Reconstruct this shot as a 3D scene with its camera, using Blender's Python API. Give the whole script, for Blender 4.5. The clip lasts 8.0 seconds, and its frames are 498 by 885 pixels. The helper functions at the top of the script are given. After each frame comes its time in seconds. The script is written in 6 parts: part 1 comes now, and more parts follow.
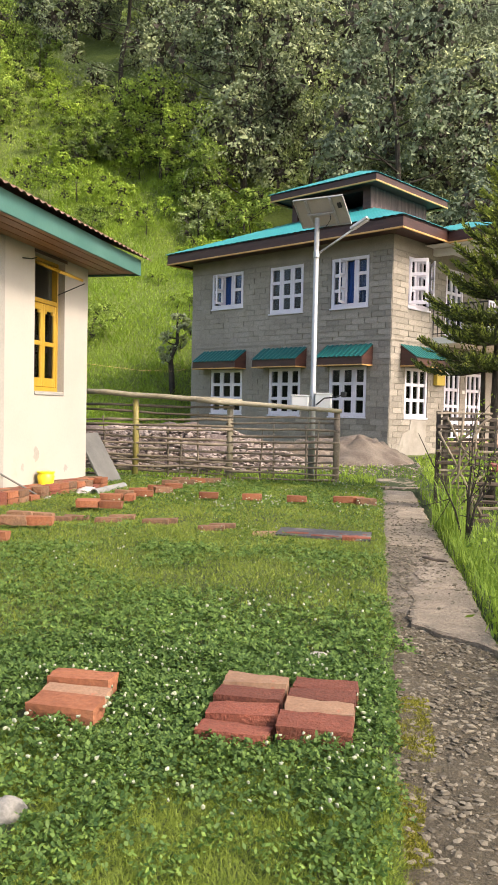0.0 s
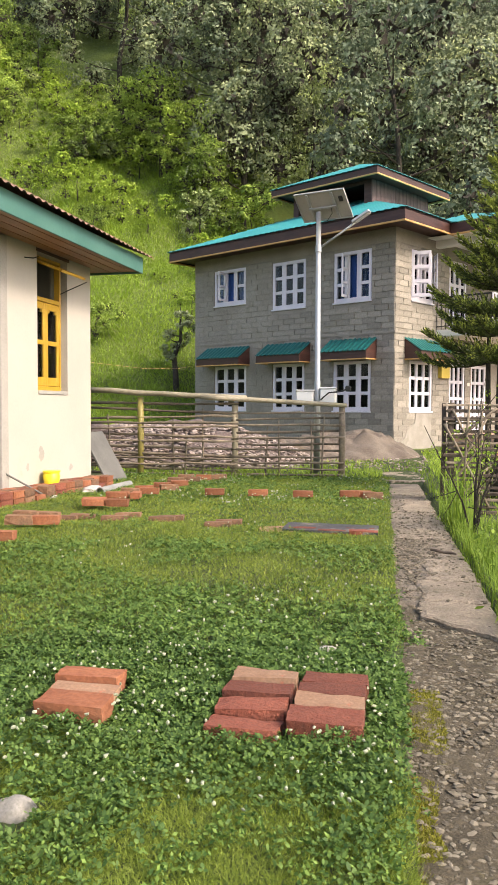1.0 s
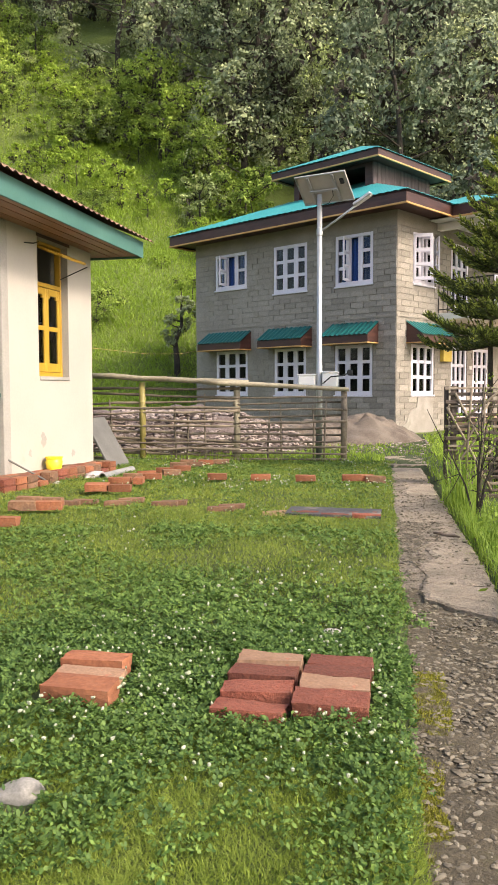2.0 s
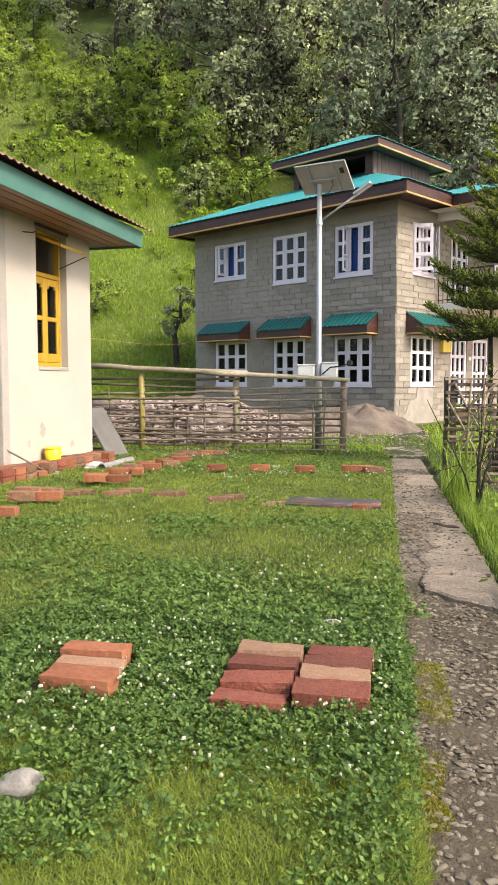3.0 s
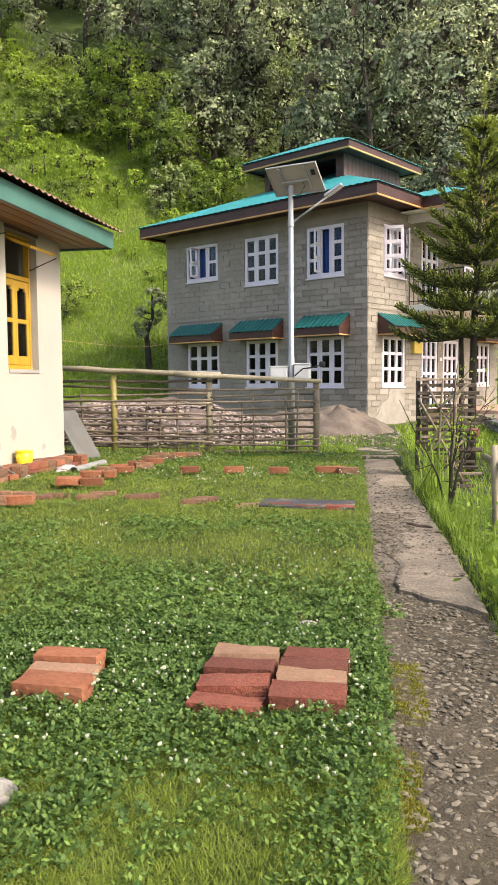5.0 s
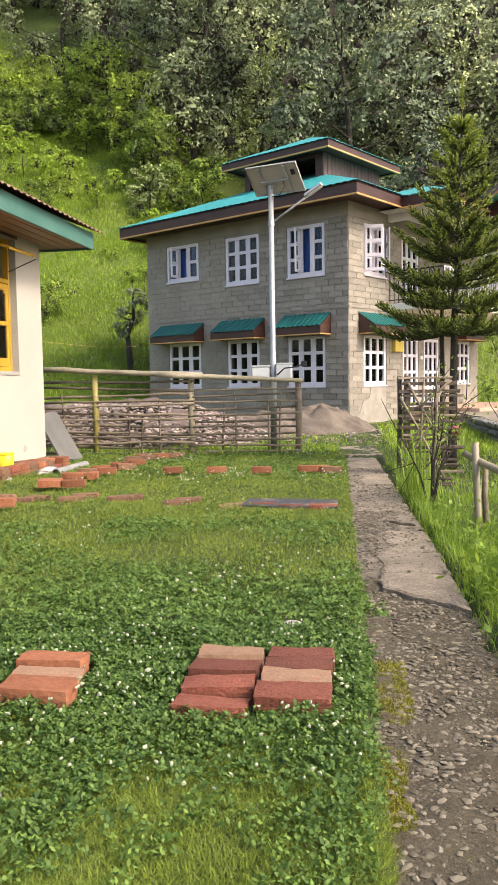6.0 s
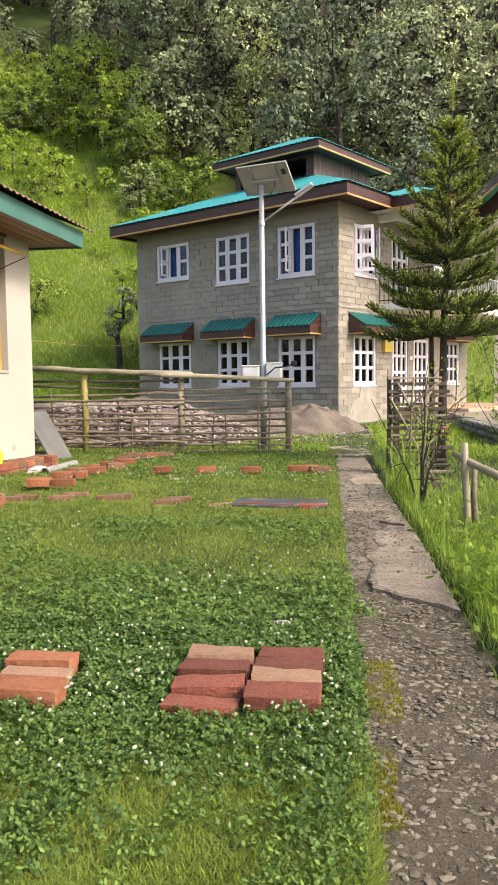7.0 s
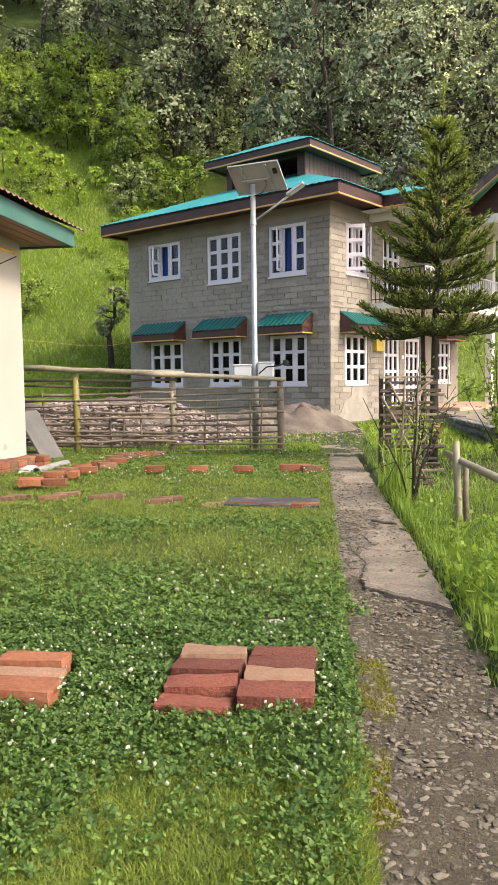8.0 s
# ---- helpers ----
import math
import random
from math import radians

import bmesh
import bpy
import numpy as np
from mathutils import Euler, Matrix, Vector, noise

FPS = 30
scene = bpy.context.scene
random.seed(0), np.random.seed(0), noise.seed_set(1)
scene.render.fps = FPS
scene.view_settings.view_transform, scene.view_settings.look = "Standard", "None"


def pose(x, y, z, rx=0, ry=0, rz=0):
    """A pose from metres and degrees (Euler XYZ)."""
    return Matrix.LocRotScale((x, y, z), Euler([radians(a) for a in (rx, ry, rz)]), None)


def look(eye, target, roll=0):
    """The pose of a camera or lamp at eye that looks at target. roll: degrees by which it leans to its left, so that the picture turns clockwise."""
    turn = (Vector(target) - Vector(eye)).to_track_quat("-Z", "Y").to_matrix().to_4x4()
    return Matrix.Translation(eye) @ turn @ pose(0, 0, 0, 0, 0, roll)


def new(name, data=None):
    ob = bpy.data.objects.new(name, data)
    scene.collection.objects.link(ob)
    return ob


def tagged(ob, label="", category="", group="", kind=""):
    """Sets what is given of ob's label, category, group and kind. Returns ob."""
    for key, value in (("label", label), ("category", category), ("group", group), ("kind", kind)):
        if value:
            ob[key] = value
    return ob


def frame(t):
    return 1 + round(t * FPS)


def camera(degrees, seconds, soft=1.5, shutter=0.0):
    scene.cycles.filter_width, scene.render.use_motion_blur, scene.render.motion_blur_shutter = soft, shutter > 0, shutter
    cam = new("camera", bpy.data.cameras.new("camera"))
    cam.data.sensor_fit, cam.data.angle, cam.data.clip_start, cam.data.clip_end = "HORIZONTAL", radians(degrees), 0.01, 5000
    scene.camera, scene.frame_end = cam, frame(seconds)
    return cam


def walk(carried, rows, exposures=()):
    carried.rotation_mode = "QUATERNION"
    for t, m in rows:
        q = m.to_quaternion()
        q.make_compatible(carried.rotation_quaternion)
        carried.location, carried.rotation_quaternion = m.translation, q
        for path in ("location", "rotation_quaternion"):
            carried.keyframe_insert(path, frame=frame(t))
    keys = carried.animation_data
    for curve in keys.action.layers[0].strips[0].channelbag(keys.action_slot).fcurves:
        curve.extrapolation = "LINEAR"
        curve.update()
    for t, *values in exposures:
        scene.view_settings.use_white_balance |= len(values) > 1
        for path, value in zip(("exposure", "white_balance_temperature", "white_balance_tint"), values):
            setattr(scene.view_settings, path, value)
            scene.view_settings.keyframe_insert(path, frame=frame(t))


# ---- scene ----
# The yard's frame: x across the lawn, y along the raised path, z up. HOUSE_TURN: the stone house's turn in it.
HOUSE_TURN = -33.7
cam = camera(34.90, 8.0)
ROWS = [
    (0, (0.107, -0.282, 1.165), (-13.482, 14.370, 0.350), 1.27),
    (0.5, (0.102, -0.273, 1.158), (-13.522, 14.344, 0.322), 0.67),
    (1, (0.091, -0.262, 1.151), (-13.593, 14.297, 0.253), 0.23),
    (1.5, (0.088, -0.264, 1.148), (-13.618, 14.261, 0.076), -0.11),
    (3, (0.065, -0.252, 1.139), (-13.607, 14.267, -0.364), -0.10),
    (3.5, (0.069, -0.256, 1.143), (-13.420, 14.435, -0.341), -0.32),
    (4, (0.069, -0.260, 1.145), (-13.340, 14.506, -0.327), -0.12),
    (4.5, (0.055, -0.248, 1.137), (-13.263, 14.600, -0.329), -0.16),
    (6, (0.048, -0.239, 1.141), (-12.790, 15.025, -0.336), -0.90),
    (6.5, (0.043, -0.238, 1.139), (-12.682, 15.120, -0.349), -0.86),
    (7, (0.043, -0.239, 1.141), (-12.592, 15.193, -0.350), -0.66),
    (7.5, (0.041, -0.240, 1.141), (-12.493, 15.273, -0.351), -0.67),
    (8, (0.040, -0.240, 1.141), (-12.433, 15.321, -0.372), -0.73),
]
walk(cam, [(t, pose(0, 0, 0, 0, 0, HOUSE_TURN) @ look(eye, target, roll)) for t, eye, target, roll in ROWS], [(0.0, 1.36, 7200, 12)])

# ---- light ----
SUN = Vector((0.68, -0.33, 0.66)).normalized()
world = bpy.data.worlds.new("world")
scene.world = world
world.use_nodes = True
wn = world.node_tree.nodes
sky = wn.new("ShaderNodeTexSky")
sky.sky_type, sky.sun_disc = "NISHITA", False
sky.sun_elevation, sky.sun_rotation = math.asin(SUN.z), math.atan2(SUN.x, SUN.y)
sky.dust_density = 3.0
wn["Background"].inputs["Strength"].default_value = 0.15
world.node_tree.links.new(sky.outputs["Color"], wn["Background"].inputs["Color"])
sun = new("sun", bpy.data.lights.new("sun", "SUN"))
sun.data.energy, sun.data.angle, sun.data.color = 1.7, radians(12), (1.0, 0.95, 0.85)
sun.matrix_world = look(SUN * 60, (0, 0, 0))

# ---- materials ----
def node_material(name):
    m = bpy.data.materials.new(name)
    m.use_nodes = True
    nt = m.node_tree
    return m, nt, nt.nodes, nt.nodes["Principled BSDF"]


def link(nt, a, b):
    nt.links.new(a, b)


def noise_node(nt, scale, detail=4.0, rough=0.55, coords="Object", stretch=None):
    tc = nt.nodes.new("ShaderNodeTexCoord")
    n = nt.nodes.new("ShaderNodeTexNoise")
    n.inputs["Scale"].default_value, n.inputs["Detail"].default_value, n.inputs["Roughness"].default_value = scale, detail, rough
    src = tc.outputs[coords]
    if stretch:
        mp = nt.nodes.new("ShaderNodeMapping")
        mp.inputs["Scale"].default_value = stretch
        link(nt, src, mp.inputs["Vector"])
        src = mp.outputs["Vector"]
    link(nt, src, n.inputs["Vector"])
    return n


def ramp(nt, src, stops):
    r = nt.nodes.new("ShaderNodeValToRGB")
    el = r.color_ramp.elements
    while len(el) < len(stops):
        el.new(0.5)
    for e, (p, c) in zip(el, stops):
        e.position, e.color = p, (*c, 1)
    link(nt, src, r.inputs["Fac"])
    return r.outputs["Color"]


def mix(nt, fac, a, b, blend="MIX"):
    n = nt.nodes.new("ShaderNodeMix")
    n.data_type, n.blend_type = "RGBA", blend
    for sock, v in ((n.inputs[0], fac), (n.inputs[6], a), (n.inputs[7], b)):
        if isinstance(v, (int, float)):
            sock.default_value = v
        elif isinstance(v, tuple):
            sock.default_value = (*v, 1)
        else:
            link(nt, v, sock)
    return n.outputs[2]


def surface(name, a, b, scale=3.0, rough=0.8, metal=0.0, fine=40.0, grain=0.35, bump=0.3, relief=0.01, stain=None, stain_at=(0.55, 0.7),
            stain_scale=1.3, vary=0.0, coords="Object", stretch=None):
    """A weathered surface: two colours in broad noise, a fine grain, stains of a third colour, bump, and a spread from piece to piece."""
    m, nt, nd, p = node_material(name)
    big = noise_node(nt, scale, 5, 0.6, coords, stretch)
    small = noise_node(nt, fine, 6, 0.65, coords, stretch)
    col = ramp(nt, big.outputs["Fac"], [(0.32, a), (0.68, b)])
    shade = ramp(nt, small.outputs["Fac"], [(0.25, (1 - grain,) * 3), (0.75, (1.0,) * 3)])
    col = mix(nt, 1.0, col, shade, "MULTIPLY")
    if stain:
        st = noise_node(nt, stain_scale, 6, 0.7, coords)
        f = ramp(nt, st.outputs["Fac"], [(stain_at[0], (0, 0, 0)), (stain_at[1], (1, 1, 1))])
        col = mix(nt, f, col, stain)
    if vary:
        oi = nd.new("ShaderNodeObjectInfo")
        v = ramp(nt, oi.outputs["Random"], [(0.0, (1 - vary,) * 3), (1.0, (1 + vary * 0.6,) * 3)])
        col = mix(nt, 1.0, col, v, "MULTIPLY")
    link(nt, col, p.inputs["Base Color"])
    p.inputs["Roughness"].default_value, p.inputs["Metallic"].default_value = rough, metal
    if bump:
        bn = nd.new("ShaderNodeBump")
        bn.inputs["Strength"].default_value, bn.inputs["Distance"].default_value = bump, relief
        link(nt, small.outputs["Fac"], bn.inputs["Height"])
        link(nt, bn.outputs["Normal"], p.inputs["Normal"])
    return m


def leaf_material(name, dark, light, through_colour, rough=0.6, thin=0.35, patch=None, patch_scale=0.4, clumps=0.0):
    """Leaves and blades: each island its own shade, with light through them."""
    m, nt, nd, p = node_material(name)
    g = nd.new("ShaderNodeNewGeometry")
    col = ramp(nt, g.outputs["Random Per Island"], [(0.0, dark), (0.55, tuple((x + y) / 2 for x, y in zip(dark, light))), (1.0, light)])
    oi = nd.new("ShaderNodeObjectInfo")
    v = ramp(nt, oi.outputs["Random"], [(0.0, (0.62, 0.66, 0.72)), (1.0, (1.45, 1.40, 1.2))] if clumps else [(0.0, (0.8, 0.82, 0.85)), (1.0, (1.15, 1.12, 1.0))])
    col = mix(nt, 1.0, col, v, "MULTIPLY")
    if patch:
        n = noise_node(nt, patch_scale, 4, 0.6)
        f = ramp(nt, n.outputs["Fac"], [(0.42, (0, 0, 0)), (0.62, (1, 1, 1))])
        col = mix(nt, f, col, patch)
    if clumps:
        n = noise_node(nt, clumps, 3, 0.5)
        col = mix(nt, 1.0, col, ramp(nt, n.outputs["Fac"], [(0.36, (0.62, 0.66, 0.72)), (0.64, (1.65, 1.6, 1.45))]), "MULTIPLY")
    link(nt, col, p.inputs["Base Color"])
    p.inputs["Roughness"].default_value = rough
    p.inputs["Specular IOR Level"].default_value = 0.25 if not clumps else 0.08
    tr = nd.new("ShaderNodeBsdfTranslucent")
    link(nt, mix(nt, 0.5, col, through_colour), tr.inputs["Color"])
    mx = nd.new("ShaderNodeMixShader")
    mx.inputs["Fac"].default_value = thin
    link(nt, p.outputs["BSDF"], mx.inputs[1])
    link(nt, tr.outputs["BSDF"], mx.inputs[2])
    link(nt, mx.outputs["Shader"], nd["Material Output"].inputs["Surface"])
    return m


def glass_material(name, tint, gloss):
    m, nt, nd, p = node_material(name)
    t = nd.new("ShaderNodeBsdfTransparent")
    t.inputs["Color"].default_value = (*tint, 1)
    gl = nd.new("ShaderNodeBsdfGlossy")
    gl.inputs["Roughness"].default_value = 0.03
    fr = nd.new("ShaderNodeFresnel")
    fr.inputs["IOR"].default_value = gloss
    mx = nd.new("ShaderNodeMixShader")
    link(nt, fr.outputs["Fac"], mx.inputs["Fac"])
    link(nt, t.outputs["BSDF"], mx.inputs[1])
    link(nt, gl.outputs["BSDF"], mx.inputs[2])
    link(nt, mx.outputs["Shader"], nd["Material Output"].inputs["Surface"])
    return m


M = {}
M["block"] = surface("concrete_block", (0.29, 0.255, 0.218), (0.425, 0.38, 0.328), 0.7, 0.92, fine=26, grain=0.42, bump=0.6, relief=0.012,
                     stain=(0.22, 0.195, 0.16), stain_at=(0.52, 0.74), stain_scale=2.2, vary=0.24)
M["mortar"] = surface("mortar", (0.26, 0.23, 0.197), (0.36, 0.32, 0.275), 1.2, 0.95, fine=50, bump=0.5)
M["render"] = surface("cream_render", (0.41, 0.375, 0.338), (0.46, 0.424, 0.382), 0.8, 0.85, fine=30, grain=0.06, bump=0.12,
                      stain=(0.40, 0.345, 0.285), stain_at=(0.60, 0.80), stain_scale=1.6)
M["plaster_patch"] = surface("pale_cement_smear", (0.28, 0.25, 0.222), (0.37, 0.335, 0.30), 2.2, 0.9, fine=40, grain=0.2, stain=(0.24, 0.215, 0.185), stain_scale=2.5)
M["grey_render"] = surface("grey_render", (0.30, 0.28, 0.26), (0.40, 0.38, 0.35), 1.0, 0.9, fine=40, grain=0.2)
M["white_paint"] = surface("white_paint", (0.62, 0.585, 0.665), (0.70, 0.665, 0.735), 2.0, 0.5, fine=30, grain=0.06, bump=0.08)
M["white_plaster"] = surface("white_plaster", (0.66, 0.64, 0.60), (0.76, 0.74, 0.70), 1.0, 0.8, fine=30, grain=0.1, bump=0.1)
M["teal_roof"] = surface("teal_roof_sheet", (0.025, 0.26, 0.275), (0.045, 0.335, 0.35), 0.7, 0.38, fine=20, grain=0.12, bump=0.03)
M["teal_dark"] = surface("green_awning_sheet", (0.003, 0.078, 0.076), (0.007, 0.112, 0.108), 0.9, 0.4, fine=20, grain=0.12, bump=0.03)
M["teal_board"] = surface("teal_fascia_paint", (0.048, 0.145, 0.128), (0.075, 0.19, 0.165), 1.5, 0.55, fine=25, grain=0.14, bump=0.06)
M["old_roof"] = surface("old_red_roof_sheet", (0.22, 0.11, 0.08), (0.34, 0.20, 0.15), 3.0, 0.6, fine=30, grain=0.3)
M["brown_wood"] = surface("dark_brown_fascia", (0.045, 0.016, 0.012), (0.09, 0.034, 0.025), 2.0, 0.5, fine=20, grain=0.3, bump=0.1, stretch=(1, 1, 6))
M["soffit"] = surface("brown_soffit_boards", (0.26, 0.12, 0.06), (0.38, 0.19, 0.1), 2.0, 0.45, fine=16, grain=0.3, bump=0.1, stretch=(8, 0.6, 8))
M["yellow_trim"] = surface("ochre_trim", (0.50, 0.27, 0.09), (0.60, 0.36, 0.14), 3.0, 0.55, fine=25, grain=0.15, bump=0.05)
M["yellow_paint"] = surface("yellow_window_paint", (0.4, 0.23, 0.02), (0.5, 0.3, 0.035), 3.0, 0.4, fine=25, grain=0.12, bump=0.05)
M["yellow_box"] = surface("yellow_enamel", (0.62, 0.44, 0.06), (0.70, 0.52, 0.10), 3.0, 0.45, fine=25, grain=0.1, bump=0.02)
M["pink_wood"] = surface("raw_plank_cladding", (0.075, 0.045, 0.048), (0.17, 0.115, 0.115), 1.5, 0.75, fine=20, grain=0.35, bump=0.2, stretch=(5, 5, 0.7))
# near-black: the shade inside the rooms is put into this colour
M["room_shade"] = surface("room_shade_tone", (0.06, 0.06, 0.065), (0.09, 0.085, 0.08), 1.0, 0.9, fine=20)
M["curtain"] = surface("blue_curtain", (0.02, 0.07, 0.28), (0.03, 0.11, 0.36), 3.0, 0.85, fine=30, grain=0.3, bump=0.3, stretch=(12, 12, 0.4))
M["glass"] = glass_material("window_glass", (0.70, 0.73, 0.76), 1.28)
M["bright_white"] = surface("white_enamel", (0.80, 0.80, 0.80), (0.86, 0.86, 0.86), 2.0, 0.4, fine=30, grain=0.04, bump=0.02)
M["metal"] = surface("galvanised_steel", (0.43, 0.435, 0.44), (0.52, 0.525, 0.53), 2.0, 0.5, 0.75, fine=40, grain=0.12, bump=0.05)
M["panel_back"] = surface("solar_panel_backing", (0.40, 0.37, 0.33), (0.47, 0.44, 0.40), 2.0, 0.5, fine=25, grain=0.1, bump=0.03)
M["panel_face"] = surface("solar_cells", (0.010, 0.014, 0.035), (0.016, 0.022, 0.05), 3.0, 0.15, fine=30, grain=0.1, bump=0.0)
M["black"] = surface("black_plastic", (0.015, 0.015, 0.016), (0.03, 0.03, 0.03), 4.0, 0.5, fine=40, grain=0.2, bump=0.05)
M["bamboo"] = surface("weathered_bamboo", (0.30, 0.255, 0.175), (0.45, 0.395, 0.29), 2.5, 0.6, fine=18, grain=0.35, bump=0.2, stain=(0.22, 0.20, 0.09), stain_scale=2.5, stretch=(1, 1, 1), vary=0.2)
M["green_bamboo"] = surface("yellowing_bamboo", (0.26, 0.21, 0.055), (0.36, 0.31, 0.11), 3.0, 0.5, fine=18, grain=0.3, bump=0.15, stain=(0.16, 0.17, 0.05), stain_scale=3)
M["slat"] = surface("grey_split_bamboo", (0.17, 0.135, 0.1), (0.32, 0.26, 0.19), 3.0, 0.75, fine=24, grain=0.45, bump=0.35, vary=0.3)
M["old_wood"] = surface("dark_weathered_wood", (0.075, 0.055, 0.042), (0.16, 0.122, 0.095), 3.0, 0.85, fine=26, grain=0.45, bump=0.4, vary=0.3)
M["brick"] = surface("handmade_brick", (0.235, 0.062, 0.038), (0.36, 0.115, 0.07), 7.0, 0.92, fine=75, grain=0.6, bump=1.0, relief=0.012,
                     stain=(0.12, 0.045, 0.033), stain_at=(0.55, 0.70), stain_scale=14.0, vary=0.35)
M["orange_brick"] = surface("orange_brick", (0.26, 0.085, 0.04), (0.38, 0.145, 0.072), 7.0, 0.92, fine=60, grain=0.4, bump=0.6, relief=0.006,
                            stain=(0.22, 0.13, 0.09), stain_at=(0.58, 0.75), stain_scale=8.0, vary=0.3)
M["pale_brick"] = surface("pale_worn_brick", (0.3, 0.165, 0.1), (0.42, 0.255, 0.165), 8.0, 0.92, fine=75, grain=0.45, bump=0.7, relief=0.006,
                          stain=(0.42, 0.12, 0.07), stain_at=(0.56, 0.7), stain_scale=12.0, vary=0.2)
M["weathered_brick"] = surface("weathered_brown_brick", (0.20, 0.098, 0.056), (0.32, 0.178, 0.105), 8.0, 0.92, fine=60, grain=0.5, bump=0.6, relief=0.006,
                               stain=(0.10, 0.06, 0.042), stain_at=(0.5, 0.7), stain_scale=9.0, vary=0.25)
M["slate"] = surface("dark_slate", (0.045, 0.045, 0.052), (0.09, 0.088, 0.095), 4.0, 0.7, fine=30, grain=0.4, bump=0.4, stain=(0.24, 0.20, 0.16), stain_scale=4)
M["stone"] = surface("pale_river_stone", (0.30, 0.275, 0.245), (0.45, 0.42, 0.38), 6.0, 0.85, fine=60, grain=0.3, bump=0.4, vary=0.2)
M["concrete"] = surface("worn_concrete_path", (0.27, 0.216, 0.162), (0.44, 0.362, 0.28), 2.6, 0.92, fine=55, grain=0.6, bump=1.0, relief=0.02,
                        stain=(0.185, 0.155, 0.115), stain_at=(0.50, 0.66), stain_scale=4.5, vary=0.12)
M["rubble"] = surface("rubble_path", (0.095, 0.074, 0.044), (0.165, 0.132, 0.086), 5.0, 0.95, fine=90, grain=0.6, bump=1.0, relief=0.02,
                      stain=(0.10, 0.092, 0.03), stain_at=(0.60, 0.72), stain_scale=3.4)
M["worn_rubble"] = surface("worn_pinkish_rubble", (0.20, 0.162, 0.124), (0.35, 0.29, 0.23), 6.0, 0.95, fine=80, grain=0.6, bump=1.0, relief=0.02,
                           stain=(0.12, 0.105, 0.06), stain_at=(0.58, 0.72), stain_scale=3.0)
M["grey_slab"] = surface("grey_stone_board", (0.115, 0.112, 0.108), (0.175, 0.17, 0.162), 2.0, 0.8, fine=40, grain=0.25, bump=0.25)
M["pipe"] = surface("grey_pipe", (0.22, 0.22, 0.22), (0.33, 0.325, 0.32), 3.0, 0.7, fine=30, grain=0.25, bump=0.15)
M["sand"] = surface("damp_sand_heap", (0.13, 0.10, 0.08), (0.23, 0.188, 0.155), 1.5, 0.95, fine=30, grain=0.4, bump=0.8, relief=0.03, stain=(0.17, 0.125, 0.09), stain_scale=1.1)
M["gravel"] = surface("pink_grey_gravel", (0.15, 0.105, 0.095), (0.25, 0.2, 0.185), 6.0, 0.95, fine=30, grain=0.6, bump=0.8, relief=0.03)
M["porch"] = surface("terracotta_plinth", (0.42, 0.26, 0.19), (0.52, 0.36, 0.28), 1.5, 0.85, fine=40, grain=0.2, bump=0.2)
M["yard_dirt"] = surface("trodden_yard_dirt", (0.22, 0.175, 0.13), (0.32, 0.265, 0.205), 1.2, 0.95, fine=30, grain=0.3, bump=0.5, relief=0.02, stain=(0.20, 0.17, 0.11), stain_scale=0.9)
M["wall_stone"] = surface("grey_wall_stone", (0.19, 0.185, 0.165), (0.33, 0.32, 0.29), 4.0, 0.9, fine=30, grain=0.4, bump=0.5, vary=0.3)
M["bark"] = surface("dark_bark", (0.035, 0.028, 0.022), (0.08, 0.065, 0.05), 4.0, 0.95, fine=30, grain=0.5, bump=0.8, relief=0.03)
M["yellow_plastic"] = surface("yellow_plastic", (0.75, 0.62, 0.02), (0.82, 0.70, 0.05), 3.0, 0.35, fine=30, grain=0.05, bump=0.0)
M["blue_plastic"] = surface("blue_plastic_sheet", (0.12, 0.16, 0.50), (0.2, 0.25, 0.6), 5.0, 0.4, fine=30, grain=0.1, bump=0.1)
M["green_cloth"] = surface("dark_green_cloth", (0.004, 0.07, 0.055), (0.01, 0.10, 0.08), 5.0, 0.9, fine=60, grain=0.3, bump=0.3)
M["white_cloth"] = surface("pale_rag", (0.4, 0.34, 0.34), (0.6, 0.55, 0.54), 9.0, 0.9, fine=60, grain=0.3, bump=0.3)
M["red_paint"] = surface("faded_red", (0.16, 0.035, 0.03), (0.22, 0.06, 0.05), 5.0, 0.5, fine=40, grain=0.2)
M["flower"] = surface("white_clover_flower", (0.28, 0.31, 0.20), (0.48, 0.50, 0.38), 30.0, 0.8, fine=200, grain=0.3, bump=0.0)
M["soil_grass"] = surface("lawn_soil", (0.032, 0.05, 0.012), (0.065, 0.09, 0.02), 0.8, 0.95, fine=60, grain=0.5, bump=0.9, relief=0.02,
                          stain=(0.13, 0.11, 0.05), stain_at=(0.64, 0.78), stain_scale=1.1)
M["hill_soil"] = surface("hillside_soil", (0.10, 0.15, 0.025), (0.17, 0.22, 0.04), 0.12, 0.95, fine=5, grain=0.5, bump=0.8, relief=0.2)
M["blade"] = leaf_material("lawn_grass", (0.045, 0.085, 0.012), (0.32, 0.40, 0.07), (0.30, 0.42, 0.05), thin=0.3, patch=(0.215, 0.275, 0.05), patch_scale=1.6)
M["dry_blade"] = leaf_material("yellowed_lawn_grass", (0.15, 0.19, 0.035), (0.38, 0.40, 0.11), (0.4, 0.42, 0.09), thin=0.3)
M["clover"] = leaf_material("clover_leaves", (0.03, 0.075, 0.017), (0.17, 0.265, 0.062), (0.15, 0.30, 0.05), thin=0.22)
M["meadow"] = leaf_material("meadow_grass", (0.12, 0.22, 0.025), (0.40, 0.52, 0.095), (0.45, 0.58, 0.06), thin=0.4, patch=(0.24, 0.36, 0.05), patch_scale=0.25)
